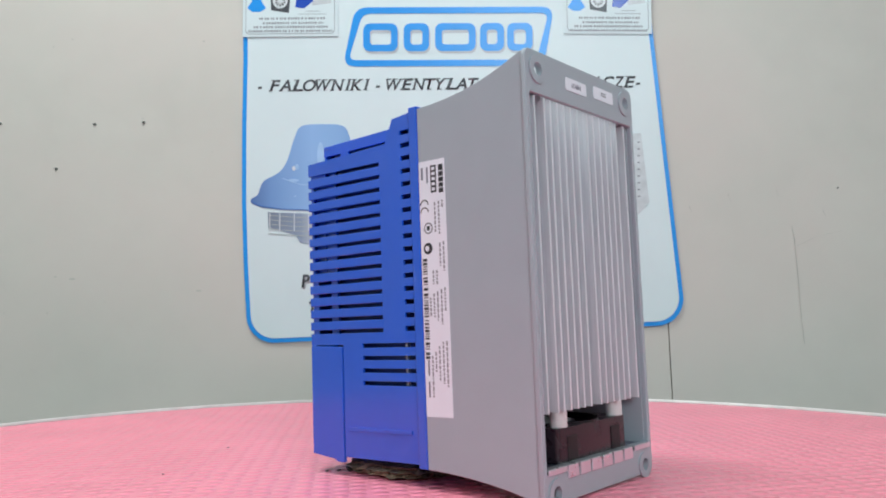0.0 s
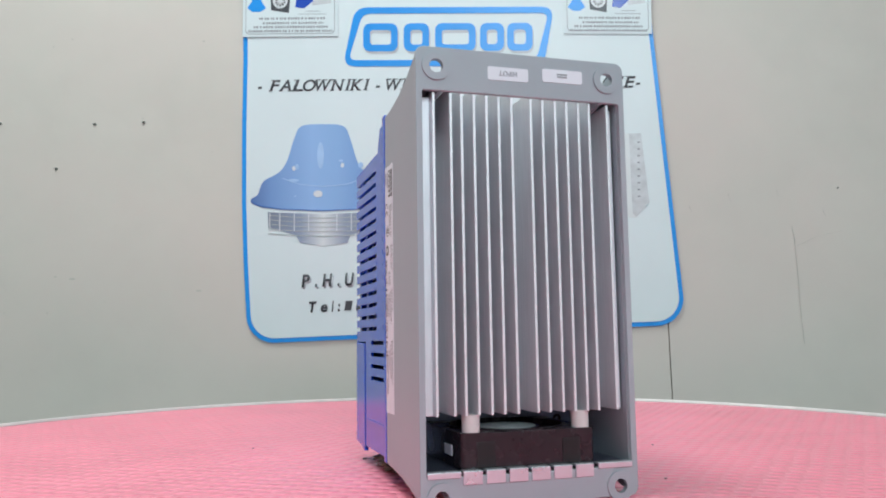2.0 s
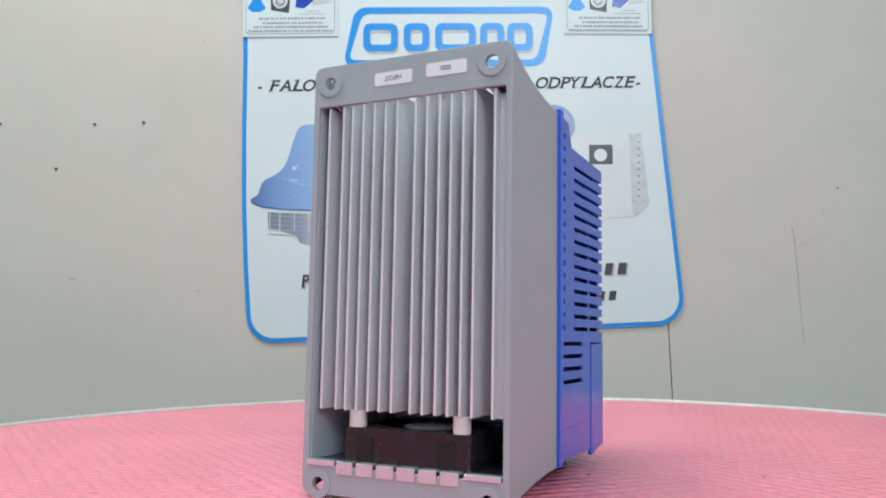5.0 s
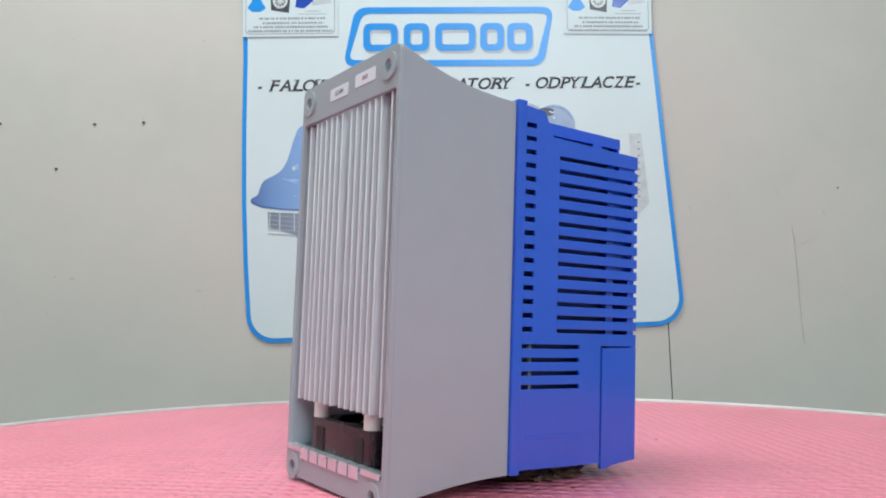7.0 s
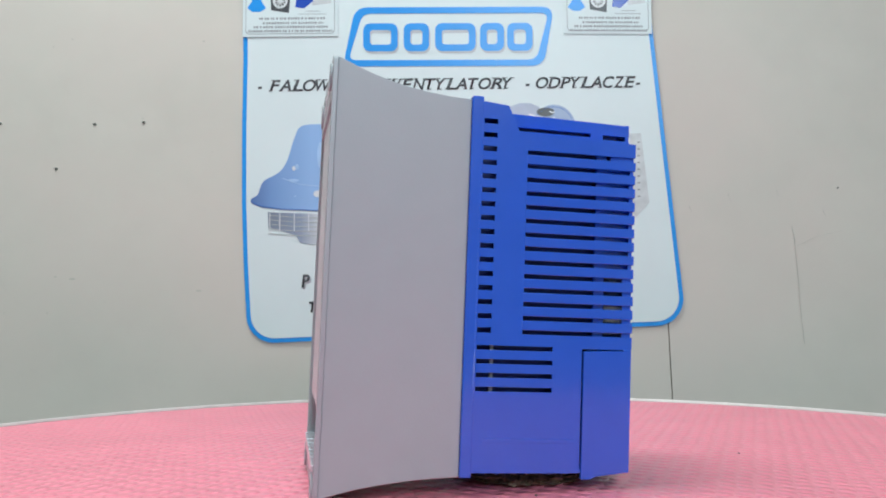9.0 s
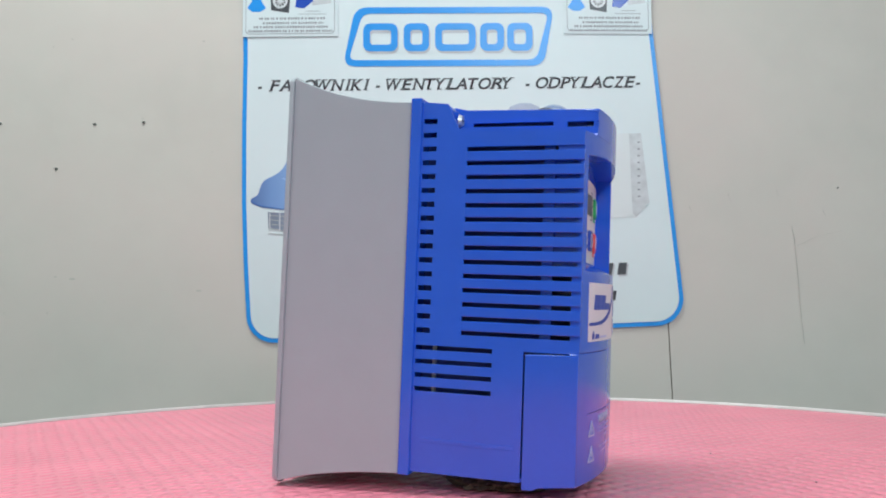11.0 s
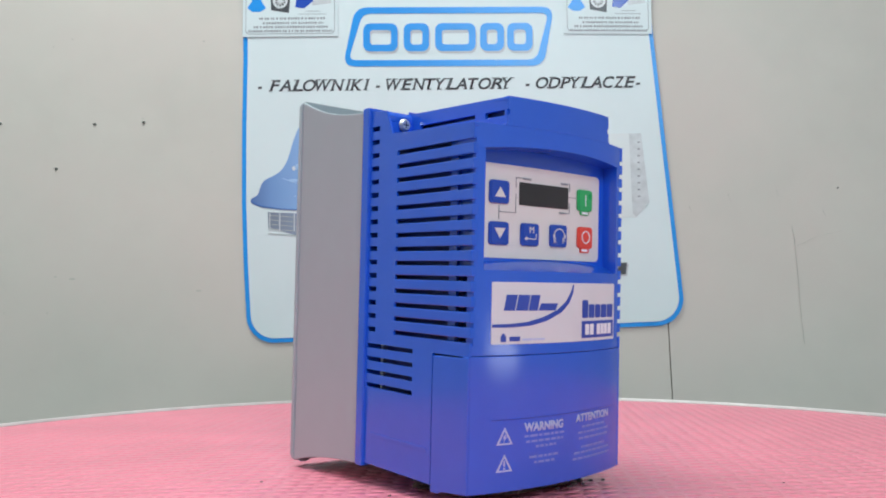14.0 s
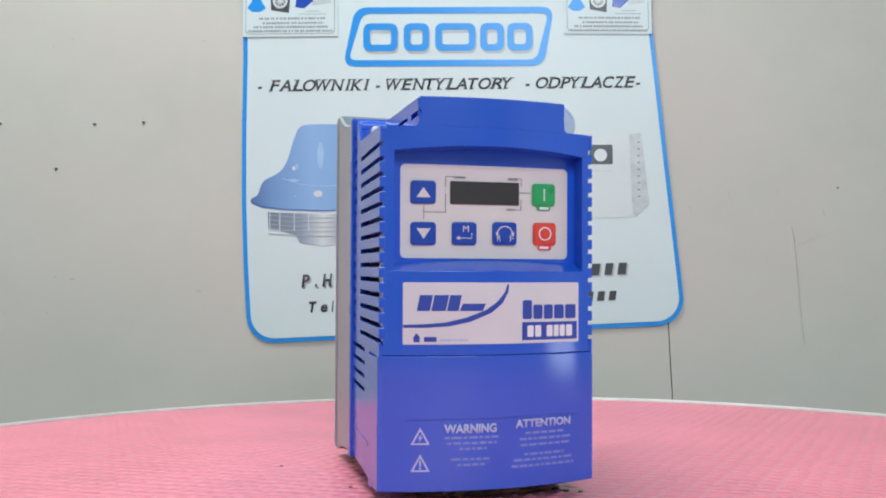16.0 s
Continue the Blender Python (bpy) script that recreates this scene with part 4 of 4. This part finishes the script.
    decal("small_mark", [(38.6, 81.5), (35.8, 81.5), (35.8, 84.2), (36.6, 84.6), (36.6, 85.4), (37.8, 85.4), (37.8, 84.6), (38.6, 84.2)], [], p0, PRINTBLUE, lab)
    decal("print_bar", rect(28.0, 33.8, 81.7, 83.9), [], p0, PRINTBLUE, lab)
    for x0, x1 in ((26.6, 20.6), (20.0, 18.4), (17.8, 13.2)):
        decal("print_bar", rect(x1, x0, 81.9, 82.9), [], p0, PALEINK, lab)

    # lower terminal cover
    door = P("terminal_cover", plate(rect(-54.6, 54.6, 12.2, 75.0, 0.6, 2), [], front(-4), (0, 4.1, 0), cut=4), BLUE, "smooth blue terminal cover with warning print")
    for s in (1, -1):
        P("cover_side", plate([(47.1, 8.8), (52, 8.9), (55.5, 10.4), (73.0, 12.4), (73.0, 74.2), (47.1, 73.5)], [], lambda u, v, s=s: (s * 54.7, u, v), (-s * 2.4, 0, 0)), BLUE, parent=door)
    P("cover_foot", box(-52.4, 52.4, 50, 71, 12.3, 14.0), BLUE, parent=door)
    d0 = 0.12
    decal("fine_line", rect(-44, 42.4, 45.3, 45.6), [], d0, PRINTBLUE, door)
    part("lettering", letters("WARNING", 3.9, lambda a, c: (24.3 - a, bow(24.3 - a) + d0, 39.2 + c), (0, 0.1, 0), 25.2, bold=0.22, cut=3), PALEINK, door, "pale warning words")
    part("lettering", letters("ATTENTION", 3.6, lambda a, c: (-10.4 - a, bow(-10.4 - a) + d0, 40.6 + c), (0, 0.1, 0), 29.6, bold=0.2, cut=3), PALEINK, door, "pale warning words")
    for z0, inner in ((34.0, "bolt"), (21.6, "bar")):
        tri = [(39.6, z0), (35.2, z0 + 8.0), (30.8, z0)]
        tin = [(38.3, z0 + 0.7), (35.2, z0 + 6.4), (32.1, z0 + 0.7)]
        decal("warning_triangle", tri, [tin], d0, PALEINK, door)
        if inner == "bolt":
            decal("warning_bolt", [(34.2, z0 + 5.4), (36.2, z0 + 2.9), (35.2, z0 + 2.9), (35.8, z0 + 1.1), (34.2, z0 + 3.5), (35.2, z0 + 3.5)], [], d0, PALEINK, door)
        else:
            decal("warning_bolt", rect(34.8, 35.6, z0 + 2.4, z0 + 5.0), [], d0, PALEINK, door)
            decal("warning_bolt", rect(34.8, 35.6, z0 + 1.1, z0 + 1.8), [], d0, PALEINK, door)
    rng = random.Random(8)
    rows = [(24.0, -1.8, 36.4), (23.0, -1.0, 33.8), (17.0, 4.0, 31.2), (21.0, 2.6, 26.4), (18.0, 4.8, 23.8),
            (-15.5, -36, 37.2), (-12.5, -41, 34.4), (-13, -40, 31.6), (-15, -36, 27.2), (-9.5, -41, 24.6), (-8.4, -41.6, 21.8)]
    for x0, x1, z in rows:
        x = x0
        while x > x1 + 0.8:
            w = min(rng.uniform(1.6, 5.0), x - x1)
            decal("print_bar", rect(x - w, x, z, z + 1.1), [], d0, FAINTINK, door, "", 0.06)
            x -= w + 0.8

    # rating plate on the side
    side_at = lambda off: (lambda u, v: (-54.2 - off, u, v))
    rp = P("rating_label", plate(rect(-34.0, -16.4, 37.0, 169.8, 0.4, 1), [], side_at(0.02), (-0.15, 0, 0)), PAPER, "white rating label with barcode")

    def bar(u0, u1, v0, v1, mat=INK):
        part("print_bar", plate(rect(u0, u1, v0, v1), [], side_at(0.2), (-0.06, 0, 0)), mat, rp)

    for v0, v1 in ((166.8, 163.6), (163.1, 160.6), (160.1, 157.6), (157.1, 154.9), (154.4, 152.0)):
        bar(-32.8, -29.8, v1, v0)
    bar(-28.2, -24.4, 152.6, 167.0)
    for i in range(5):
        part("print_bar", plate(rect(-27.4, -25.2, 153.6 + i * 2.7, 155.2 + i * 2.7), [], side_at(0.3), (-0.05, 0, 0)), PAPER, rp)
    bar(-19.2, -18.0, 160, 166.5, GREYINK)
    bar(-22.6, -21.6, 158, 166.5, GREYINK)
    for c in (146.6, 142.6):
        arc = stroke([(-19.6 + 2.6 * math.sin(radians(a)), c + 2.6 * math.cos(radians(a))) for a in range(-90, 91, 20)], 0.6)
        part("approval_mark", plate(arc, [], side_at(0.2), (-0.06, 0, 0)), INK, rp)
    part("approval_mark", plate(circle(-21.8, 134.2, 2.9, 24), [circle(-21.8, 134.2, 2.4, 24)], side_at(0.2), (-0.06, 0, 0)), INK, rp)
    bar(-22.8, -20.8, 133, 135.4)
    part("approval_mark", plate(circle(-21.2, 123.6, 3.0, 24), [circle(-20.6, 123.6, 1.5, 16)], side_at(0.2), (-0.06, 0, 0)), INK, rp)
    v = 118.4
    while v > 66.5:
        w = rng.choice((0.5, 0.5, 0.9, 1.4))
        bar(-20.2, -17.3, v - w, v)
        v -= w + rng.choice((0.6, 0.6, 1.0, 1.5))
    for u, spans in ((-31.6, ((148, 143.5), (126.6, 111.4), (102.8, 90), (75.6, 52.5))), (-29.2, ((147.8, 130), (126, 114), (102, 84), (75, 54))), (-26.6, ((147.5, 132), (112, 104), (101, 86), (73, 55))), (-24.2, ((112, 105), (100, 88), (70, 60))), (-21.8, ((98, 88), (68, 46)))):
        for a, c in spans:
            x = a
            while x > c + 0.5:
                w = min(rng.uniform(0.8, 2.6), x - c)
                bar(u - 0.5, u + 0.5, x - w, x, CARDINK)
                x -= w + 0.6
    for v in (47, 58):
        bar(-19.6, -18.6, v, v + 8, GREYINK)
    # the blue body sits 1.4 mm narrower on the label side
    for ob in root.children_recursive:
        if ob.data.materials[0] in (BLUE, STEEL) and ob.name.split(".")[0] in BODY:
            for v in ob.data.vertices:
                v.co.x += 0.0014 * min(1.0, max(0.0, (-0.046 - v.co.x) / 0.006))
    return root


inverter = drive()


# ---- torn packing scrap under the drive ----
def scrap():
    """A torn wad: ragged outline, crumpled layers, flattened by the weight on it."""
    own = bmesh.new()
    n, rows = 128, []
    for lvl, (h, k) in enumerate(((0.0, 0.93), (1.3, 1.03), (2.6, 0.97), (3.9, 1.05), (5.2, 0.95), (6.4, 0.99), (6.9, 0.86))):
        row = []
        for i in range(n):
            a = 2 * math.pi * i / n
            c, s = math.cos(a), math.sin(a)
            q = (abs(c) ** 3 + abs(s) ** 3) ** (-1 / 3)
            wob = 1 + 0.10 * noise.noise((c * 2.2, s * 2.2, 3.1)) + 0.09 * noise.noise((c * 7, s * 7, lvl * 0.9)) + 0.07 * noise.noise((c * 19, s * 19, lvl * 1.7))
            z = h + ((0.9 if lvl > 4 else 1.5) * noise.noise((c * 9, s * 9, lvl + 5.0)) if lvl else 0)
            row.append(own.verts.new(Vector((3.0 + 42.5 * q * k * wob * c, 31 + 32 * q * k * wob * s, max(0.0, z))) * MM))
        rows.append(row)
    for a, b in zip(rows, rows[1:]):
        for i in range(n):
            own.faces.new((a[i], a[(i + 1) % n], b[(i + 1) % n], b[i]))
    own.faces.new(rows[0])
    own.faces.new(rows[-1])
    ob = part("packing_scrap", own, CARD)
    return tagged(ob, "torn brown packing scrap propping up the drive", "packing scrap")


packing = scrap()


# ---- what turns ----
def motions():
    turns = [(0.0, 50.32), (0.5, 42.5), (1.0, 33.43), (1.5, 25.75), (2.0, 17.01), (2.5, 7.44), (3.0, 2.35), (3.5, -6.54), (4.0, -13.39), (4.2, -15.7),
             (6.3, -45.7), (6.5, -48.92), (7.0, -56.48), (7.5, -61.32), (8.0, -66.66), (8.5, -73.15), (9.0, -78.98), (9.2, -81.5),
             (11.3, -111.6), (11.5, -113.54), (12.0, -117.43), (12.5, -122.87), (13.0, -128.6), (13.5, -134.06), (14.0, -140.55), (14.5, -147.53), (15.0, -154.19), (15.5, -160.1), (16.0, -165.71)]
    board = pose(0, 0, 0, -1.25, -0.24, 0)
    walk(turntable, [(t, board @ pose(0, 0, 0, 0, 0, a)) for t, a in turns])
    walk(packing, [(t, board @ pose(0, 0, 0.0003, 0, 0, a)) for t, a in turns])
    walk(inverter, [(t, pose(-0.0002, -0.0003, 0, 0, 0, a) @ pose(0.006936, 0.000294, 0.000259, -2.464, 0.115, 0)) for t, a in turns])


motions()
